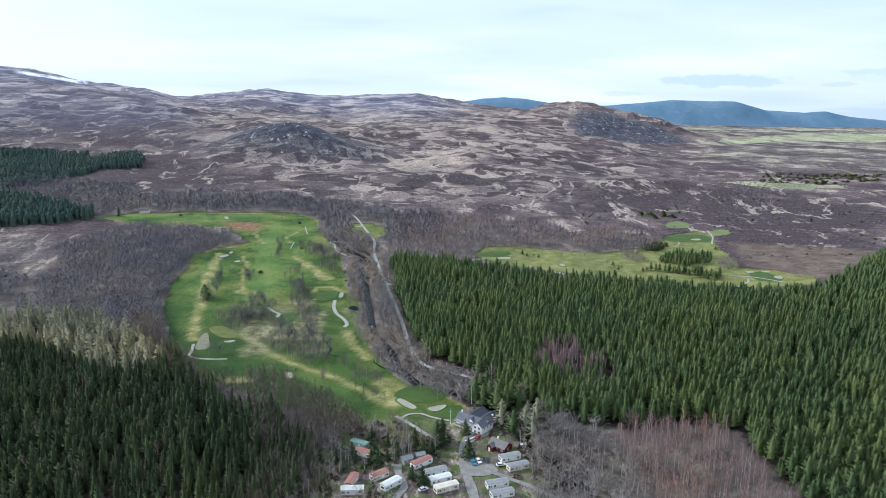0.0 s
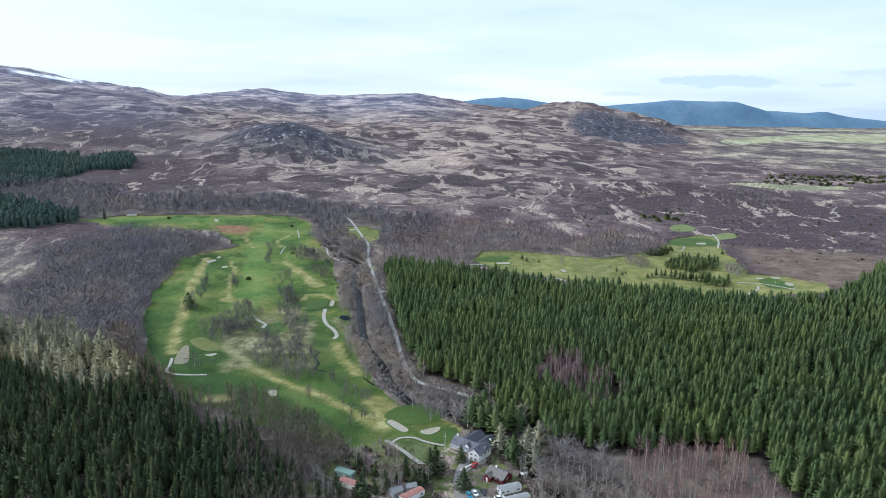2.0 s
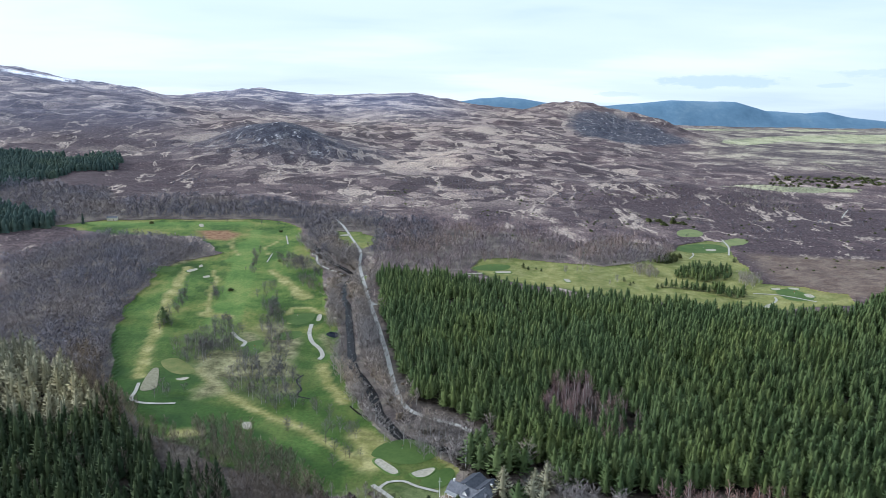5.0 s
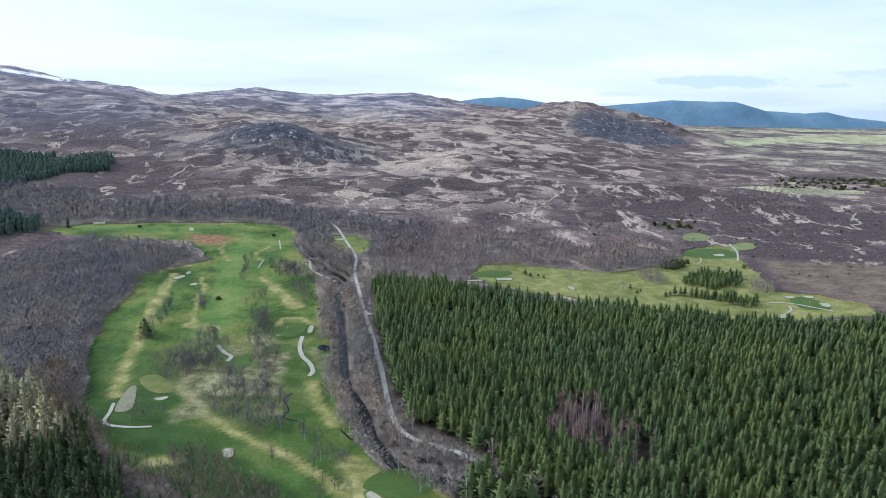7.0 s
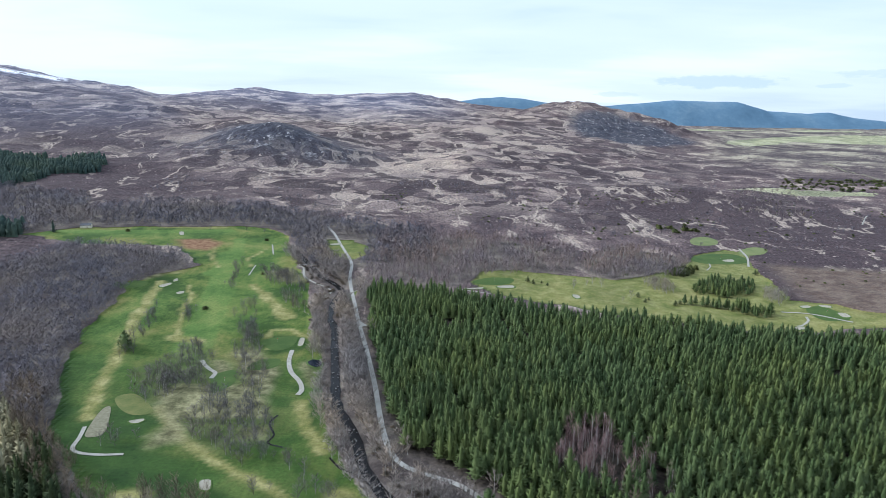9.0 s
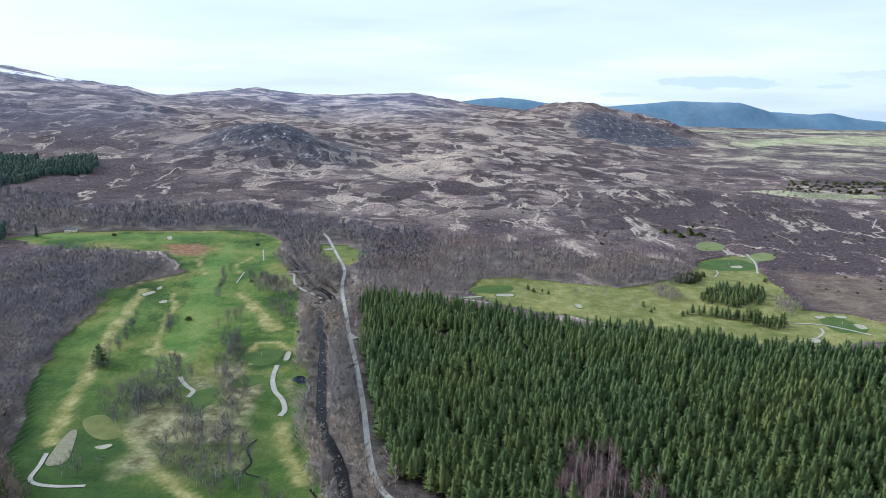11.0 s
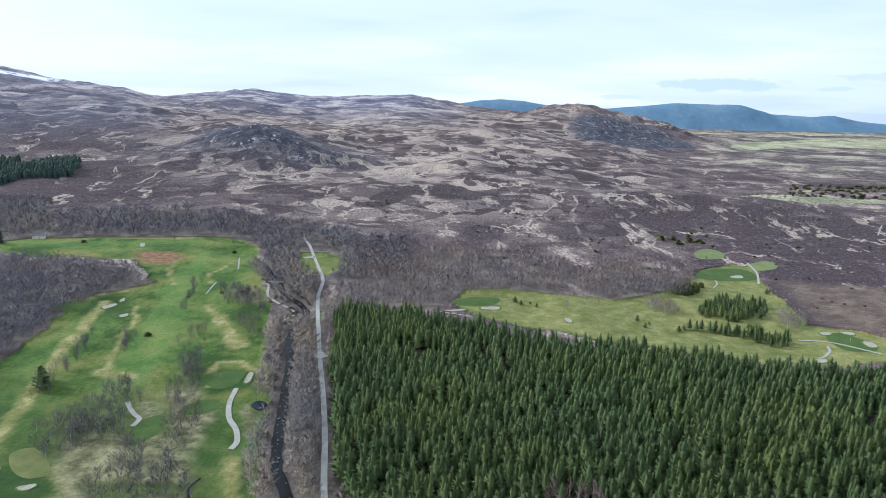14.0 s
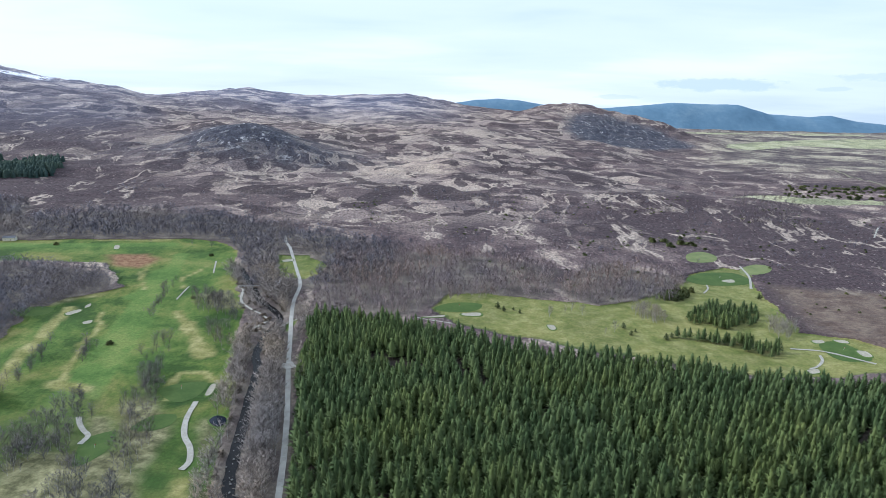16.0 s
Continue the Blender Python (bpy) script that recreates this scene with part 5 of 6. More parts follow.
    scatter("undergrowth", BUSHES, at, *tall_wide(len(at), 1.9, 0.5, 1.8), M["brown_shrub"], "brown leafless undergrowth along the river", "undergrowth")


build_course_trees()


# ---- the golf course ----
def part(name, me, parent, label="", m=None):
    o = new(name, me)
    o.parent = parent
    if m is not None:
        o.matrix_basis = m
    if label:
        tagged(o, label)
    return o


def rounded(name, sx, sy, sz, mat, bev=0.04, at=(0, 0, 0)):
    """A block with eased edges, standing on its base at that point."""
    bm = bmesh.new()
    bmesh.ops.create_cube(bm, size=1)
    bmesh.ops.scale(bm, vec=(sx, sy, sz), verts=bm.verts)
    if bev:
        bmesh.ops.bevel(bm, geom=bm.edges[:], offset=bev, segments=1, affect="EDGES")
    bmesh.ops.translate(bm, vec=(at[0], at[1], at[2] + sz / 2), verts=bm.verts)
    me = bpy.data.meshes.new(name)
    bm.to_mesh(me)
    bm.free()
    me.materials.append(mat)
    return me


def round_bar(name, r0, r1, h, mat, sides=8, at=(0, 0, 0), axis="z"):
    bm = bmesh.new()
    bmesh.ops.create_cone(bm, cap_ends=True, segments=sides, radius1=r0, radius2=r1, depth=h)
    if axis == "z":
        bmesh.ops.translate(bm, vec=(at[0], at[1], at[2] + h / 2), verts=bm.verts)
    else:
        bmesh.ops.rotate(bm, cent=(0, 0, 0), matrix=Matrix.Rotation(radians(90), 3, "X" if axis == "y" else "Y"), verts=bm.verts)
        bmesh.ops.translate(bm, vec=at, verts=bm.verts)
    me = bpy.data.meshes.new(name)
    bm.to_mesh(me)
    bm.free()
    me.materials.append(mat)
    return me


def prism(name, profile, y0, y1, mat, bev=0.0):
    """An outline in x and z, drawn out along y."""
    bm = bmesh.new()
    a = [bm.verts.new((x, y0, z)) for x, z in profile]
    b = [bm.verts.new((x, y1, z)) for x, z in profile]
    n = len(a)
    bm.faces.new(a)
    bm.faces.new(b[::-1])
    for i in range(n):
        bm.faces.new((a[(i + 1) % n], a[i], b[i], b[(i + 1) % n]))
    bmesh.ops.recalc_face_normals(bm, faces=bm.faces)
    if bev:
        bmesh.ops.bevel(bm, geom=bm.edges[:], offset=bev, segments=1, affect="EDGES")
    me = bpy.data.meshes.new(name)
    bm.to_mesh(me)
    bm.free()
    me.materials.append(mat)
    return me


def ground_at(x, y):
    return float(terrain(x, y))


GREENS = (((-26, 348), (-21, 358), (-9, 362), (2, 356), (4, 347), (-4, 340), (-14, 340), (-21, 344)), ((-3, 324), (3, 333), (10, 336), (12, 331), (8, 322), (2, 320)),
          ((-124, 489), (-114, 497), (-109, 481), (-112, 469), (-117, 465), (-122, 477)), ((-111, 542), (-105, 552), (-89, 555), (-89, 537), (-98, 530)),
          )
GREENS_2 = (((39, 700), (53, 712), (75, 710), (73, 696), (61, 689), (44, 691)), ((276, 809), (300, 835), (335, 840), (336, 804), (314, 791), (283, 792)), ((301, 630), (315, 634), (319, 615), (315, 595), (300, 596), (296, 608)),
          ((-261, 656), (-247, 667), (-235, 664), (-235, 652), (-249, 646)), ((-108, 500), (-103, 514), (-92, 516), (-90, 505), (-98, 498)))
for loop in GREENS + GREENS_2:
    tagged(sheet("putting_green", smooth_loop(loop, 5), M["green_turf"], 0.12, 3, 0.02), "smooth dark green putting green", "golf green", kind="structure")
tagged(sheet("tee_ground", smooth_loop(((-165, 454), (-161, 460), (-155, 459), (-145, 449), (-139, 439), (-146, 435), (-156, 441)), 5), M["dry_turf"], 0.12, 3, 0.15), "yellow-green mown putting green", "golf green", kind="structure")
for loop in (((315, 915), (338, 932), (346, 913), (333, 886), (306, 881)), ((349, 858), (374, 877), (384, 865), (367, 840), (342, 834))):
    tagged(sheet("tee_ground", smooth_loop(loop, 5), M["tee_turf"], 0.15, 3, 0.1), "small pale green tee cut into the heather", "golf tee", kind="structure")
tagged(sheet("waste_ground", smooth_loop(((-164, 431), (-165, 442), (-162, 443), (-157, 431), (-152, 416), (-155, 411), (-160, 413)), 5), M["waste"], 0.2, 3), "pale bare patch of rough ground", "bare ground", kind="structure")

BUNKERS = (((-24, 341), (-22, 344), (-17, 339), (-13, 334), (-13, 331), (-16, 331), (-20, 335)), ((-7, 331), (-5, 333), (-1, 335), (3, 336), (3, 333), (0, 329), (-4, 328)), ((-93, 376), (-89, 377), (-87, 371), (-88, 369), (-91, 370)),
           ((-146, 428), (-143, 430), (-140, 431), (-139, 429), (-141, 426), (-144, 426)), ((-86, 552), (-83, 552), (-82, 540), (-85, 539)))
BUNKERS_2 = (((-278, 850), (-274, 851), (-269, 838), (-273, 837)), ((-223, 657), (-218, 666), (-215, 662), (-219, 653)), ((-218, 675), (-217, 680), (-214, 674), (-216, 670)), ((-203, 642), (-199, 646), (-197, 640), (-201, 638)),
             )
BUNKERS_3 = (((60, 686), (73, 688), (73, 681), (61, 681)), ((121, 665), (126, 664), (126, 656), (122, 655)), ((309, 808), (321, 812), (318, 801), (309, 801)), ((316, 613), (321, 611), (319, 601), (314, 602)),
             ((300, 637), (307, 637), (306, 632), (300, 631)), ((315, 637), (322, 634), (320, 628), (315, 631)), ((268, 584), (275, 585), (273, 579), (267, 578)), ((31, 677), (46, 681), (45, 677), (32, 675)), ((-108, 829), (-100, 835), (-98, 827), (-106, 823)))


def make_bunker(loop):
    """A sand hollow inside a raised grassy lip."""
    c = loop.mean(0)
    n = len(loop)
    e = new("bunker")
    e.matrix_basis = pose(c[0], c[1], ground_at(*c))
    z0 = ground_at(*c)
    rings = ((1.18, 0.04), (1.07, 0.36), (1.0, 0.42), (0.96, 0.26))
    v, f = [], []
    for k, lift in rings:
        for q in loop:
            p = (q - c) * k
            v.append((*p, ground_at(*(c + p)) - z0 + lift))
    for r in range(len(rings) - 1):
        for i in range(n):
            j = (i + 1) % n
            f.append((r * n + i, r * n + j, (r + 1) * n + j, (r + 1) * n + i))
    part("lip", mesh_of("lip", v, f, [M["bank_turf"]], smooth=True), e, "mown grass lip")
    v, f = [], []
    for k, lift in ((0.97, 0.36), (0.8, 0.22), (0.45, 0.16)):
        for q in loop:
            p = (q - c) * k
            v.append((*p, ground_at(*(c + p)) - z0 + lift))
    for r in range(2):
        for i in range(n):
            j = (i + 1) % n
            f += [(r * n + i, r * n + j, (r + 1) * n + j), (r * n + i, (r + 1) * n + j, (r + 1) * n + i)]
    v.append((0, 0, 0.15))
    f += [(2 * n + i, 2 * n + (i + 1) % n, 3 * n) for i in range(n)]
    part("sand", mesh_of("sand", v, f, [M["sand"]], smooth=True), e, "raked pale sand")
    tagged(e, "pale sand bunker with a grass lip beside mown turf", "bunker", "course bunkers")


for loop in BUNKERS + BUNKERS_2 + BUNKERS_3:
    make_bunker(smooth_loop(loop, 5))

PATHS = (((-87, 531), (-85, 512), (-80, 495), (-73, 483), (-69, 471), (-70, 464)), ((-164, 421), (-161, 410), (-159, 400), (-153, 396), (-144, 395), (-134, 396)), ((-164, 735), (-163, 721), (-161, 700)), ((-124, 736), (-119, 733), (-112, 703), (-99, 685), (-90, 676), (-82, 663), (-85, 651), (-94, 632)),
         ((-73, 643), (-61, 667)), ((353, 868), (343, 826), (324, 780)), ((278, 623), (297, 615), (313, 588)), ((290, 609), (286, 599), (277, 589), (271, 586)))
PATHS_2 = (((-138, 510), (-133, 502), (-128, 496), (-124, 492), (-124, 484)), ((603, 1040), (655, 1112)), ((288, 791), (284, 778), (274, 762)), ((-20, 319), (-17, 324), (-10, 325), (-4, 321), (5, 317)), ((-23, 322), (-15, 313), (-9, 305), (-4, 299)), ((-168, 817), (-157, 775)), ((24, 678), (31, 672), (52, 664)))
WIDTHS = (2.8, 1.9, 1.2, 2.0, 1.2, 2.2, 2.0, 1.8, 2.6, 2.0, 1.5, 1.5, 2.2, 1.4, 1.4, 1.3)
for line, w in zip(PATHS + PATHS_2, WIDTHS):
    tagged(ribbon("path", line, w, M["path"], 0.3, 2.0, 0.12), "pale gravel buggy path across the course", "path", kind="structure")
for line in (((-75, 439), (-77, 430), (-72, 418), (-73, 410), (-65, 406)), ((-42, 397), (-36, 388), (-30, 384))):
    tagged(ribbon("ditch", line, 1.0, M["river_water"], 0.16, 1.5, 0.2), "narrow dark burn winding through grass", "ditch", kind="structure")
tagged(ribbon("farm_track", ((-112, 880), (-122, 905), (-128, 930)), 3.0, M["gravel"], 0.3), "gravel track into the birch wood", "track", kind="structure")
tagged(ribbon("moor_track", ((1091, 2003), (1028, 1759), (978, 1550)), 7.0, M["waste"], 1.2, 8.0, 0.3), "pale gravel track over the moor", "track", kind="structure")
POND = ((-73, 510), (-71, 515), (-66, 513), (-64, 507), (-66, 503), (-70, 505))
tagged(sheet("pond_bank", smooth_loop([(-68.5 + (x + 68.5) * 1.25, 508.5 + (y - 508.5) * 1.25) for x, y in POND], 5), M["bank_turf"], 0.2), "grassy rim of a small pond", "bank", kind="structure")
tagged(sheet("pond", smooth_loop(POND, 5), M["pond_water"], 0.3, lean=ground_at(-68.5, 508.5) + 0.5), "small dark round pond", "water", kind="structure")

# apron at the junction, drive and car park
tagged(sheet("lay_by", smooth_loop(((-55, 587), (-51, 586), (-49, 590), (-46, 585), (-43, 583), (-47, 579), (-51, 578)), 5), M["gravel"], 0.3), "pale gravel apron at a road junction", "lay-by", kind="structure")
tagged(ribbon("drive", ((16, 307), (12, 294), (11, 284), (11, 271), (13, 258), (14.5, 246), (17, 225), (18, 190)), 4.2, M["drive"], 0.25, wobble=0.15), "grey tarmac drive between caravans and clubhouse", "drive", kind="structure")
tagged(ribbon("drive_branch", ((12, 270), (23, 268), (31, 262.5), (38, 257), (50, 246)), 2.6, M["drive"], 0.29), "grey tarmac lane to the caravans", "drive", kind="structure")
tagged(ribbon("drive_west", ((-20, 225), (-18, 247), (-15, 255), (-18, 265), (-19, 274)), 3.2, M["drive"], 0.27), "grey lane among mobile homes", "drive", kind="structure")
tagged(ribbon("drive_upper", ((12, 293), (16, 298), (21, 301.5), (25, 304)), 3.4, M["drive"], 0.31), "tarmac apron below the clubhouse gable", "drive", kind="structure")
tagged(sheet("car_park", smooth_loop(((13, 280), (20, 280), (26, 270), (19, 265), (11, 267)), 5), M["drive"], 0.22), "worn tarmac parking area", "car park", kind="structure")


# ---- buildings ----
def add_window(parent, x, y, z, w, h, face, panes=2):
    """A window on a wall; face: degrees of the wall's outward turn about z (0 looks along -y)."""
    wf = part("window", rounded("window", w, 0.12, h, M["trim"], 0.02), parent, "white-framed window", pose(x, y, z, 0, 0, face))
    g = w / panes
    for i in range(panes):
        part("pane", rounded("pane", g - 0.14, 0.05, h - 0.2, M["glass"], 0.0, (-w / 2 + g * (i + 0.5), -0.06, 0.1)), wf)


def wing(parent, w, l, eaves, ridge, wall, roof, m, over=0.35, label="", wlabel=""):
    """A gabled block: l along x, w across y. Walls in one mesh, two roof slabs, ridge piece and gutters."""
    prof = [(-w / 2, 0), (w / 2, 0), (w / 2, eaves), (0, ridge), (-w / 2, eaves)]
    walls = prism("wall", prof, -l / 2, l / 2, wall)
    part("wall", walls, parent, wlabel, m @ pose(0, 0, 0, 0, 0, 90))
    slope = math.atan2(ridge - eaves, w / 2)
    run = math.hypot(ridge - eaves, w / 2) + over
    for s in (-1, 1):
        me = rounded("roof", l + 2 * over, run, 0.14, roof, 0.03, (0, -run / 2, 0))
        part("roof", me, parent, label, m @ pose(0, 0, ridge + 0.02) @ pose(0, 0, 0, 0, 0, 0 if s < 0 else 180) @ pose(0, 0, 0, math.degrees(slope)))
        part("gutter", round_bar("gutter", 0.07, 0.07, l + 2 * over, M["dark_slate"], 6, (0, 0, 0), "x"), parent, "", m @ pose(0, s * (w / 2 + over * 0.85), eaves - over * 0.55))
    part("ridge", round_bar("ridge", 0.13, 0.13, l + 2 * over, M["dark_slate"], 6, (0, 0, 0), "x"), parent, "", m @ pose(0, 0, ridge + 0.14))


def build_clubhouse():
    e = new("clubhouse")
    e.matrix_basis = pose(17.2, 312.5, ground_at(17.2, 312.5) - 0.1, 0, 0, -38) @ Matrix.Diagonal((0.9, 0.9, 0.95, 1))
    tagged(e, "white clubhouse with dark slate roofs beside the last green", "clubhouse")
    wing(e, 7.5, 19, 3.0, 5.6, M["white_wall"], M["slate"], pose(0, 0, 0), 0.5, "grey slate roof")
    wing(e, 6.4, 11, 4.9, 7.1, M["white_wall"], M["slate"], pose(7.0, -1.4, -0.8, 0, 0, 90), 0.4, "grey slate roof")
    wing(e, 8.0, 12, 3.1, 5.0, M["white_wall"], M["dark_slate"], pose(-3.6, 8.2, 0, 0, 0, 90), 0.3, "dark slate roof")
    wing(e, 7.6, 11, 3.1, 5.0, M["white_wall"], M["dark_slate"], pose(4.4, 8.4, 0, 0, 0, 90), 0.3, "dark slate roof")
    # gablet over the front
    wing(e, 2.6, 2.6, 4.0, 5.4, M["white_wall"], M["slate"], pose(0.2, -2.2, 0, 0, 0, 90), 0.2, "small white gablet roof")
    part("chimney", rounded("chimney", 0.8, 0.8, 2.0, M["white_wall"], 0.05), e, "white chimney", pose(-8.2, 0, 4.8))
    part("rooflight", rounded("rooflight", 1.1, 0.9, 0.25, M["trim"], 0.05), e, "white rooflight", pose(5.9, 9.6, 4.5, 0, 14, 0))
    for x in (-8.2, -5.6, -3.0, 2.6):
        add_window(e, x, -3.8, 0.9, 1.7, 1.3, 0)
    for x, z in ((5.7, 0.4), (8.2, 0.4), (5.7, 2.6), (8.2, 2.6)):
        add_window(e, x, -6.95, z, 1.3, 1.3, 0)
    for y in (-4.6, -1.6, 1.6):
        add_window(e, 10.25, y, 2.4, 1.3, 1.2, 90)
    part("door", rounded("door", 1.1, 0.12, 2.1, M["wood_post"], 0.02), e, "brown timber door", pose(0.2, -3.82, 0))
    for x in (-7.65, 0.45):
        add_window(e, x, 6.0, 1.0, 1.5, 1.2, -90 if x < -5 else -90)
    # veranda
    part("veranda_roof", rounded("veranda_roof", 11.5, 2.4, 0.12, M["grey_roof"], 0.03), e, "pale veranda roof", pose(-3.6, -5.0, 2.6, 8))
    for i in range(6):
        part("post", rounded("post", 0.14, 0.14, 2.5, M["trim"], 0.02), e, "white veranda post", pose(-9.0 + i * 2.16, -6.0, 0))
    part("deck", rounded("deck", 12.5, 3.4, 0.25, M["wood_post"], 0.03), e, "timber deck", pose(-3.6, -5.4, 0))
    for i in range(2):
        part("rail", rounded("rail", 12.2, 0.06, 0.08, M["trim"], 0.0), e, "white rail", pose(-3.6, -7.0, 0.55 + 0.4 * i))


build_clubhouse()


def build_barn():
    e = new("red_cottage")
    e.matrix_basis = pose(28.6, 289.5, ground_at(28.6, 289.5), 0, 0, -41) @ Matrix.Diagonal((0.9, 0.9, 0.9, 1))
    tagged(e, "dark red timber cottage with a brown-grey roof", "cottage")
    wing(e, 7.2, 10, 2.7, 5.0, M["red_wall"], M["brown_roof"], pose(0, 0, 0), 0.5, "weathered brown-grey sheet roof", "dark red boarded wall")
    wing(e, 3.4, 3.6, 2.4, 3.8, M["red_wall"], M["brown_roof"], pose(-2.6, -4.4, 0, 0, 0, 90), 0.3, "porch roof")
    part("chimney", rounded("chimney", 0.7, 0.7, 1.8, M["white_wall"], 0.04), e, "pale chimney", pose(-1.6, 0, 4.4))
    for x in (0.6, 3.4):
        add_window(e, x, -3.65, 0.9, 1.2, 1.1, 0)
    add_window(e, 5.05, 0, 1.0, 1.3, 1.1, 90)
    part("door", rounded("door", 0.95, 0.12, 2.0, M["trim"], 0.02), e, "white door", pose(-2.6, -6.25, 0))
    for i in range(9):
        part("board", rounded("board", 0.06, 0.06, 2.6, M["red_wall"], 0.0), e, "", pose(5.05, -3.2 + i * 0.8, 0))


build_barn()


def build_caravan(wall, roof, l, w, label, m, group, mono=False):
    """A static mobile home: body on a skirt, shallow roof, framed windows, door and step, flue."""
    e = new("mobile_home")
    part("body", rounded("body", l, w, 2.35, M[wall], 0.08), e, "", pose(0, 0, 0.45))
    part("skirt", rounded("skirt", l - 0.3, w - 0.3, 0.5, M["grey_roof"], 0.02), e, "grey skirt")
    part("roof", prism("roof", [(-w / 2 - 0.15, 2.76), (w / 2 + 0.15, 2.76), (w / 2 + 0.15, 2.84), (0, 3.28), (-w / 2 - 0.15, 2.84)], -l / 2 - 0.15, l / 2 + 0.15, M[roof], 0.02), e, "shallow pitched roof", pose(0, 0, 0, 0, 0, 90))
    for side in (-1, 1):
        for k, x in enumerate((-0.38, -0.16, 0.10, 0.34)):
            if side < 0 and k == 2:
                continue
            add_window(e, l * x, side * (w / 2 + 0.02), 1.25, 1.3 if k != 1 else 0.8, 0.95, 0 if side < 0 else 180, 2 if k != 1 else 1)
        add_window(e, side * (l / 2 + 0.02), 0, 1.15, 2.0, 1.1, 90 * side, 3)
    part("door", rounded("door", 0.8, 0.08, 1.9, M["trim"], 0.02), e, "white door", pose(l * 0.10, -w / 2 - 0.03, 0.5))
    part("step", rounded("step", 1.0, 0.7, 0.4, M["wood_post"], 0.03), e, "wooden step", pose(l * 0.10, -w / 2 - 0.4, 0))
    part("flue", round_bar("flue", 0.07, 0.07, 0.7, M["chrome"], 8), e, "metal flue", pose(l * 0.2, 0.3, 3.0))
    e.matrix_basis = m
    return tagged(e, label, "mobile home", group)


HOMES = (("white_wall", "grey_roof", -2.0, 266.0, 24, 10.0, "white static caravan with a grey roof on mown grass"), ("white_wall", "pale_roof", 0.0, 259.9, 26, 9.8, "white static caravan with a pale roof beside two others"),
         ("cream_wall", "cream_roof", 2.6, 253.4, 26, 10.4, "cream static caravan with a beige roof"), ("white_wall", "grey_roof", 24.3, 256.6, 16, 9.6, "white static caravan with a grey roof beside the lane"),
         ("white_wall", "grey_roof", 25.8, 249.0, 17, 9.8, "white static caravan with a weathered grey roof"), ("white_wall", "grey_roof", 32.0, 279.0, 21, 9.8, "white static caravan below the red cottage"),
         ("cream_wall", "grey_roof", 34.8, 271.2, 22, 9.8, "off-white static caravan with a ribbed grey roof"), ("white_wall", "red_roof", -8.4, 273.6, 41, 10.5, "white mobile home with a faded red roof"),
         ("green_wall", "green_roof", -38.0, 289.0, -27, 8.5, "pale green mobile home among bare trees"), ("cream_wall", "red_roof", -35.0, 281.0, -27, 8.8, "mobile home with a faded red roof under trees"),
         ("cream_wall", "red_roof", -37.6, 257.0, 78, 9.0, "white mobile home with an orange-red roof"), ("white_wall", "pale_roof", -36.4, 249.6, 4, 9.5, "long white mobile home with four windows"),
         ("cream_wall", "red_roof", -26.4, 262.0, 38, 8.0, "brown-roofed mobile home behind bare birches"), ("white_wall", "pale_roof", -20.8, 255.4, 46, 9.4, "white mobile home with a ribbed pale roof"))
for wall, roof, x, y, turn, l, label in HOMES:
    build_caravan(wall, roof, l, 3.6, label, pose(x, y, ground_at(x, y), 0, 0, turn), "mobile homes")


def build_shed(x, y, turn, w, l, h, wall, roof, label, name="shed"):
    e = new(name)
    e.matrix_basis = pose(x, y, ground_at(x, y), 0, 0, turn)
    wing(e, w, l, h, h + w * 0.28, M[wall], M[roof], pose(0, 0, 0), 0.2)
    part("door", rounded("door", 0.9, 0.08, min(1.9, h - 0.1), M["wood_post"], 0.02), e, "wooden door", pose(l * 0.15, -w / 2 - 0.03, 0))
    add_window(e, -l * 0.25, -w / 2 - 0.03, 1.0, 0.8, 0.7, 0, 1)
    tagged(e, label, "shed")


build_shed(-15.2, 276.0, 35, 4.2, 4.8, 2.5, "grey_roof", "grey_roof", "weathered grey shed beside a mobile home")
build_shed(-9.2, 280.0, 20, 3.6, 4.4, 2.3, "grey_roof", "grey_roof", "grey shed with a sheet roof under bushes")
build_shed(-20.5, 286.5, 80, 2.2, 3.0, 2.1, "grey_roof", "slate", "small dark-roofed shed among bare bushes")
build_shed(39.5, 290.5, 10, 2.0, 2.6, 1.8, "pale_roof", "pale_roof", "small white shed beside the red cottage")
build_shed(-378, 846, 12, 6.0, 11.0, 3.0, "cream_wall", "slate", "stone cottage at the far end of the course", "stone_cottage")


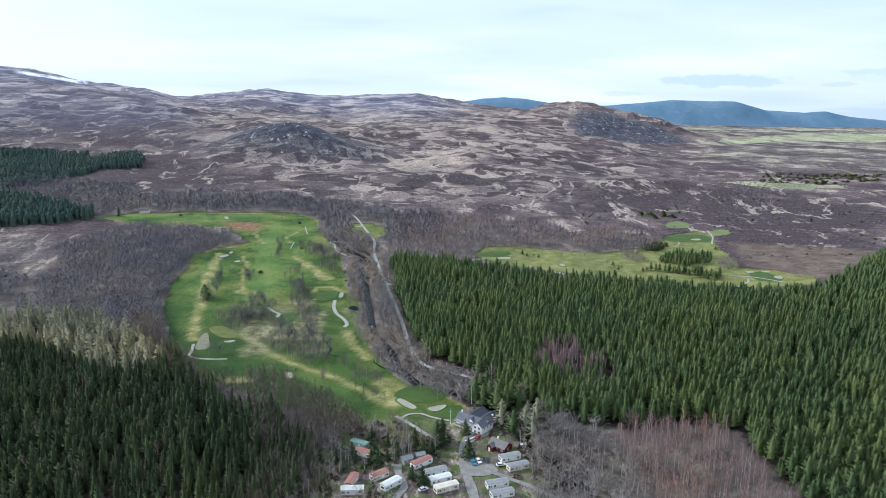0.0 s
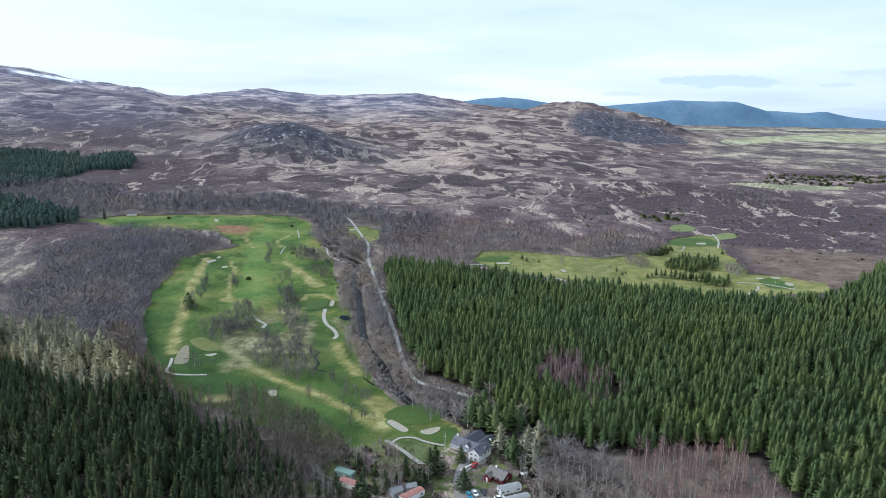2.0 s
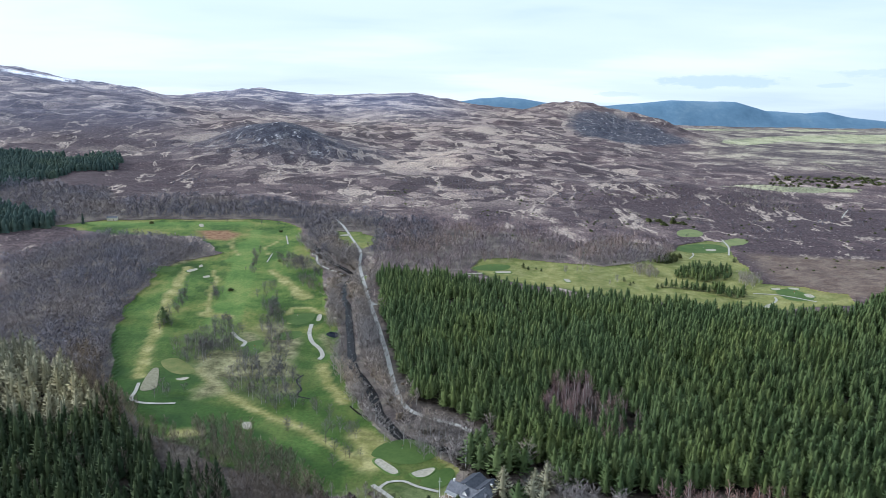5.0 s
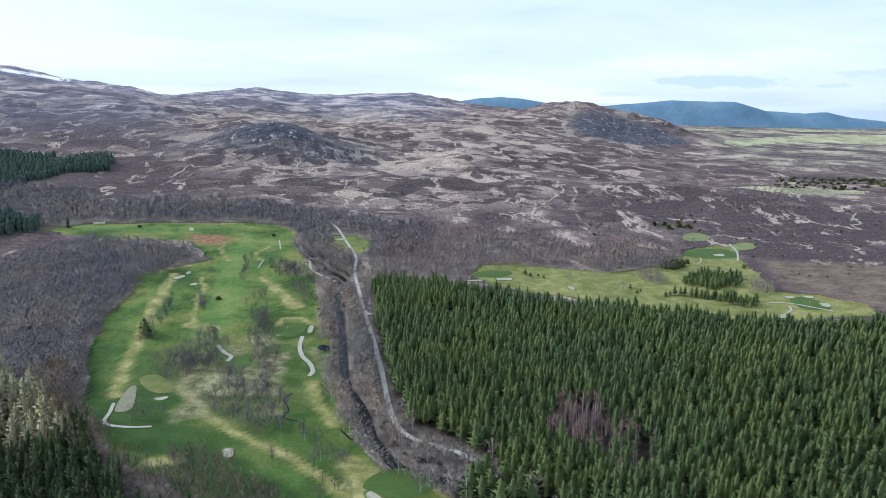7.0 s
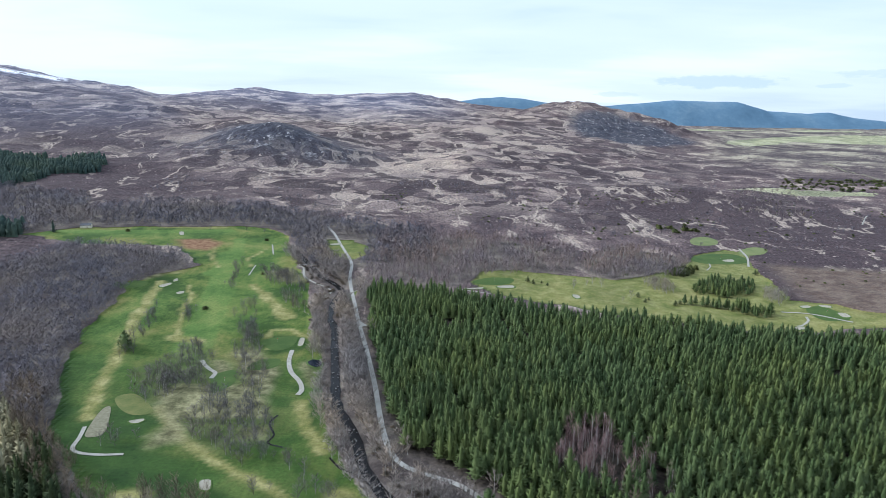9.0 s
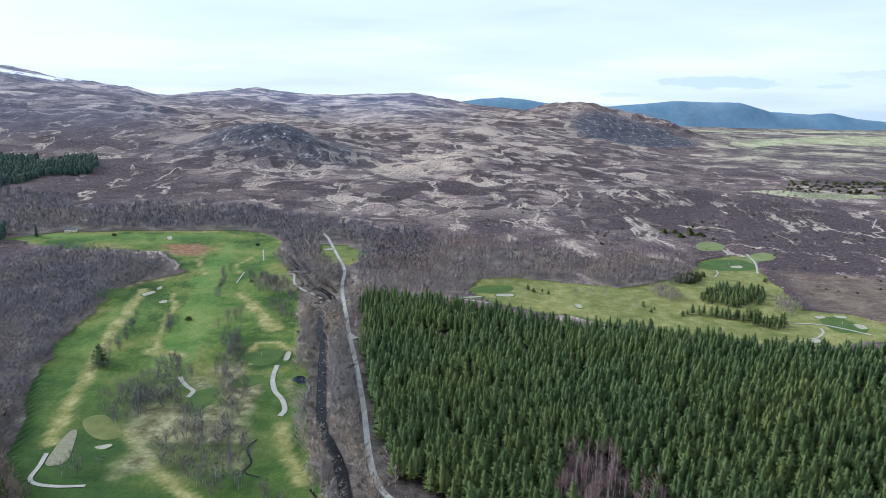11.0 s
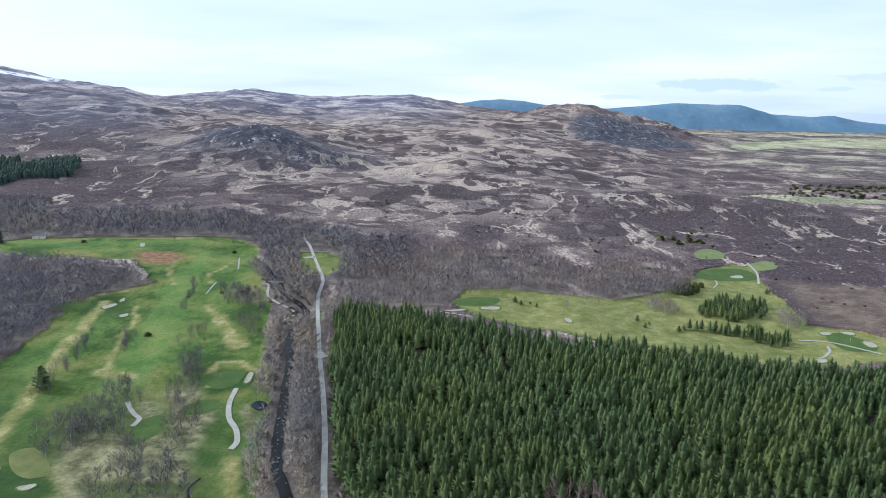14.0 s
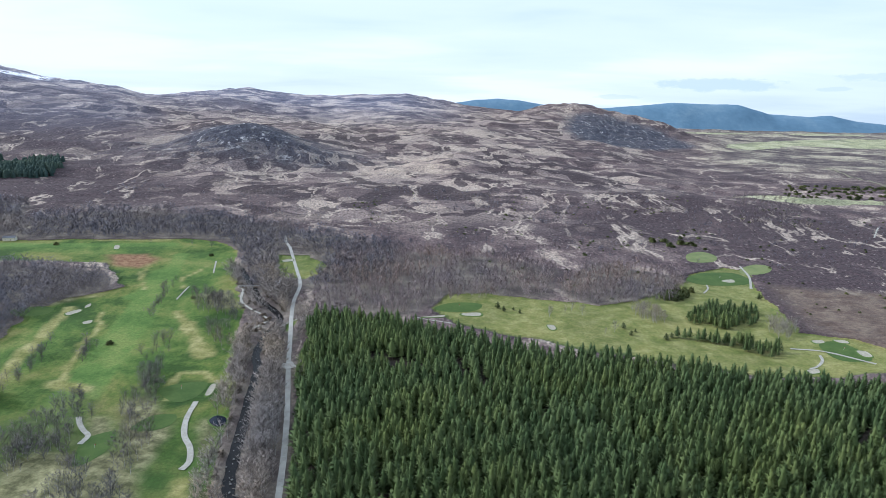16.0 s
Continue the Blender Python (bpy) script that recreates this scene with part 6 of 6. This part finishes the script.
def build_car(paint, x, y, turn, label, l=4.2, w=1.75, h=1.45):
    e = new("car")
    prof = [(-l / 2, 0.35), (l / 2, 0.35), (l / 2 + 0.02, 0.62), (l / 2 - 0.15, 0.80), (l * 0.24, 0.92), (-l * 0.42, 0.95), (-l / 2, 0.85)]
    part("body", prism("body", prof, -w / 2, w / 2, M[paint], 0.05), e)
    cab = [(-l * 0.43, 0.92), (l * 0.25, 0.90), (l * 0.10, h - 0.04), (-l * 0.30, h - 0.02)]
    part("glass", prism("glass", cab, -w / 2 + 0.12, w / 2 - 0.12, M["glass"], 0.05), e, "dark windows")
    part("roof_panel", rounded("roof_panel", l * 0.42, w - 0.34, 0.06, M[paint], 0.02), e, "", pose(-l * 0.10, 0, h - 0.05))
    for sx in (-1, 1):
        for sy in (-1, 1):
            wheel = part("wheel", round_bar("wheel", 0.31, 0.31, 0.2, M["rubber"], 14, (0, 0, 0), "y"), e, "black tyre", pose(sx * l * 0.31, sy * (w / 2 - 0.09), 0.31))
            part("rim", round_bar("rim", 0.19, 0.19, 0.03, M["chrome"], 12, (0, sy * 0.11, 0), "y"), wheel, "metal rim")
        part("headlight" if sx > 0 else "tail_light", rounded("light", 0.06, 0.35, 0.14, M["trim"] if sx > 0 else M["car_red"], 0.02), e, "", pose(sx * l / 2, w * 0.32, 0.62))
        part("headlight" if sx > 0 else "tail_light", rounded("light", 0.06, 0.35, 0.14, M["trim"] if sx > 0 else M["car_red"], 0.02), e, "", pose(sx * l / 2, -w * 0.32, 0.62))
    e.matrix_basis = pose(x, y, ground_at(x, y) + 0.3, 0, 0, turn)
    tagged(e, label, "car", "parked cars")


build_car("car_blue", 15.2, 275.4, -70, "blue-green hatchback parked on tarmac")
build_car("car_white", 17.6, 276.8, -70, "white hatchback parked beside a blue car")
build_car("car_dark", 21.2, 277.4, -75, "dark car parked under bushes")
build_car("car_white", 27.6, 273.6, 15, "white estate car parked beside a caravan", 4.5)
build_car("car_red", 18.6, 299.0, 60, "red car parked at the clubhouse gable")
build_car("car_silver", -7.0, 252.6, 30, "silver car parked between two caravans")


def build_details():
    # low white wall by the clubhouse
    e = new("garden_wall")
    e.matrix_basis = pose(14.6, 297.0, ground_at(14.6, 297.0), 0, 0, 42)
    part("wall_body", rounded("wall_body", 6.5, 0.35, 0.9, M["white_wall"], 0.03), e)
    part("coping", rounded("coping", 6.7, 0.5, 0.1, M["trim"], 0.02), e, "pale coping", pose(0, 0, 0.9))
    tagged(e, "low white garden wall below the clubhouse", "wall")
    for x, y, h in ((5.4, 313.6, 8.5), (17.0, 336.0, 11.0)):
        p = new("pole")
        p.matrix_basis = pose(x, y, ground_at(x, y))
        part("shaft", round_bar("shaft", 0.13, 0.08, h, M["trim"], 8), p)
        part("cap", round_bar("cap", 0.14, 0.05, 0.2, M["trim"], 8, (0, 0, h)), p)
        part("crossbar", rounded("crossbar", 1.6, 0.1, 0.1, M["trim"], 0.0, (0, 0, h * 0.8)), p)
        tagged(p, "tall white pole beside the clubhouse", "pole")
    # footbridge over the river
    b = new("footbridge")
    b.matrix_basis = pose(-116, 739.5, ground_at(-116, 739.5) + 0.2, 0, 0, 8)
    part("deck", rounded("deck", 17, 2.0, 0.3, M["wood_post"], 0.03), b, "timber deck")
    for s in (-1, 1):
        part("rail", rounded("rail", 17, 0.1, 0.12, M["trim"], 0.0), b, "pale handrail", pose(0, s * 1.0, 1.2))
        for i in range(8):
            part("post", rounded("post", 0.12, 0.12, 1.2, M["trim"], 0.0), b, "", pose(-8.0 + i * 2.28, s * 1.0, 0.1))
    tagged(b, "pale timber footbridge over the river", "bridge")
    # flagsticks on the greens
    for x, y in ((-12, 352), (-100, 545), (-115, 480), (58, 700), (310, 815), (309, 615), (-248, 656)):
        p = new("flagstick")
        p.matrix_basis = pose(x, y, ground_at(x, y) + 0.5)
        part("stick", round_bar("stick", 0.03, 0.03, 2.2, M["trim"], 6), p)
        part("flag", rounded("flag", 0.5, 0.03, 0.35, M["car_red"], 0.0, (0.27, 0, 1.8)), p, "small red flag")
        tagged(p, "thin flagstick with a small flag on a green", "flagstick", "flagsticks")
    # fence posts along the western edge of the course
    line = smooth_line(((-207, 470), (-232, 546), (-243, 615), (-249, 655)), 6.0)
    fence = new("fence")
    fence.matrix_basis = pose(*line[0], ground_at(*line[0]))
    pm = rounded("post", 0.14, 0.14, 1.3, M["wood_post"], 0.0)
    for x, y in line:
        part("post", pm, fence, "", pose(x - line[0][0], y - line[0][1], ground_at(x, y) - ground_at(*line[0])))
    tagged(fence, "line of wooden fence posts beside the birch wood", "fence")


build_details()


def build_garden_trees():
    big = np.array(((-1.5, 291), (1.0, 294)))
    single_trees("garden_spruce", big, 13.5, 0.8, FINE_SPRUCES, 0.7, M["spruce_one"], M["bark"], "broad dark spruce beside the caravan drive", "spruce tree", "garden spruces", 1.9)
    small = np.array(((-28, 272), (-24, 277), (-31, 274), (-34, 270), (-7.5, 258), (-12, 262), (-30, 279), (-40, 276), (12.5, 303), (38, 300), (40, 303), (42, 298), (36, 304), (13, 281), (-43, 268), (-47, 275), (-30, 290), (-33, 296), (-25, 291), (-16, 287), (-45, 282), (-12, 291), (-20, 281), (-52, 262), (-48, 252), (-28, 250), (-8, 285), (-4, 283)))
    single_trees("garden_spruce", small, 7.6, 1.8, FINE_SPRUCES, 0.6, M["spruce_one"], M["bark"], "dark green garden conifer among mobile homes", "conifer", "garden conifers", 1.9)
    green = np.array(((36, 303), (19, 338), (23, 334), (27, 341), (30, 336), (33, 344), (26, 348), (22, 345), (35, 331), (38, 336), (34, 350), (40, 344), (44, 340), (30, 328), (42, 331)))
    single_trees("garden_pine", green, 14, 1.8, FINE_PINES, 0.8, M["pine_one"], M["bark"], "tall green conifer behind the clubhouse", "pine tree", "clubhouse pines", 1.4)
    pale = np.array(((31, 313), (44, 312), (42, 305), (50, 320), (45, 297)))
    single_trees("garden_larch", pale, 14.5, 1.0, LARCHES, 0.8, M["larch_one"], M["bark"], "straw-coloured leafless larch behind the clubhouse", "larch tree", "clubhouse larches", 1.7)
    x, y = rng.uniform(-62, 64, 1300), rng.uniform(225, 316, 1300)
    ok = np.ones(len(x), bool)
    for _, _, hx, hy, *_ in HOMES:
        ok &= np.hypot(x - hx, y - hy) > 7.5
    for line, d in ((ROAD, 5), (((17, 304), (9, 286), (10, 271), (15, 244), (18, 190)), 8), (((12, 276), (32, 262), (50, 246)), 7), (((-9, 225), (-11, 240), (-20, 270)), 5)):
        ok &= far_from(line, x, y) > d
    ok &= (np.hypot(x - 19, y - 311) > 22) & (np.hypot(x - 28, y - 288) > 10) & ~((np.abs(x - 17) < 11) & (y > 264) & (y < 284)) & ~((np.abs(x - 24) < 12) & (y < 262))
    ok &= ~inside(((-30, 322), (-4, 296), (10, 318), (-8, 326)), x, y)
    at = np.stack((x[ok], y[ok]), 1)
    thin = at[(at[:, 0] < -10) | (at[:, 0] > 40) | (at[:, 1] > 283)]
    single_trees("garden_birch", thin[:260], 7.6, 1.8, SLIM_BIRCHES, 0.85, M["grey_twig_one"], M["birch_bark"], "bare pale tree among mobile homes", "birch tree", "garden birches", 1.25, 0.012)
    at = at[::2] + rng.normal(0, 1.2, at[::2].shape)
    scatter("garden_bushes", BUSHES, at, *tall_wide(len(at), 1.9, 0.6, 1.5), M["brown_shrub"], "brown leafless garden bushes", "bushes")


build_garden_trees()


def build_river_stones():
    line = smooth_line(RIVER, 1.2)
    line = line[(line[:, 1] > 300) & (line[:, 1] < 745)]
    at = line + rng.normal(0, 2.2, line.shape)
    at = at[rng.random(len(at)) < 0.5]
    shapes = []
    for s in range(5):
        bm = bmesh.new()
        bmesh.ops.create_icosphere(bm, subdivisions=1, radius=0.5)
        g = np.random.default_rng(s + 300)
        for q in bm.verts:
            q.co *= 0.75 + 0.5 * g.random()
        shapes.append((np.array([tuple(q.co) for q in bm.verts]), np.array([[q.index for q in fc.verts] for fc in bm.faces])))
        bm.free()
    t, w = tall_wide(len(at), 0.55, 0.3, 1.4)
    scatter("river_stones", shapes, at, t, w, M["rock"], "grey boulders in the river bed", "stones", 0.7)


build_river_stones()
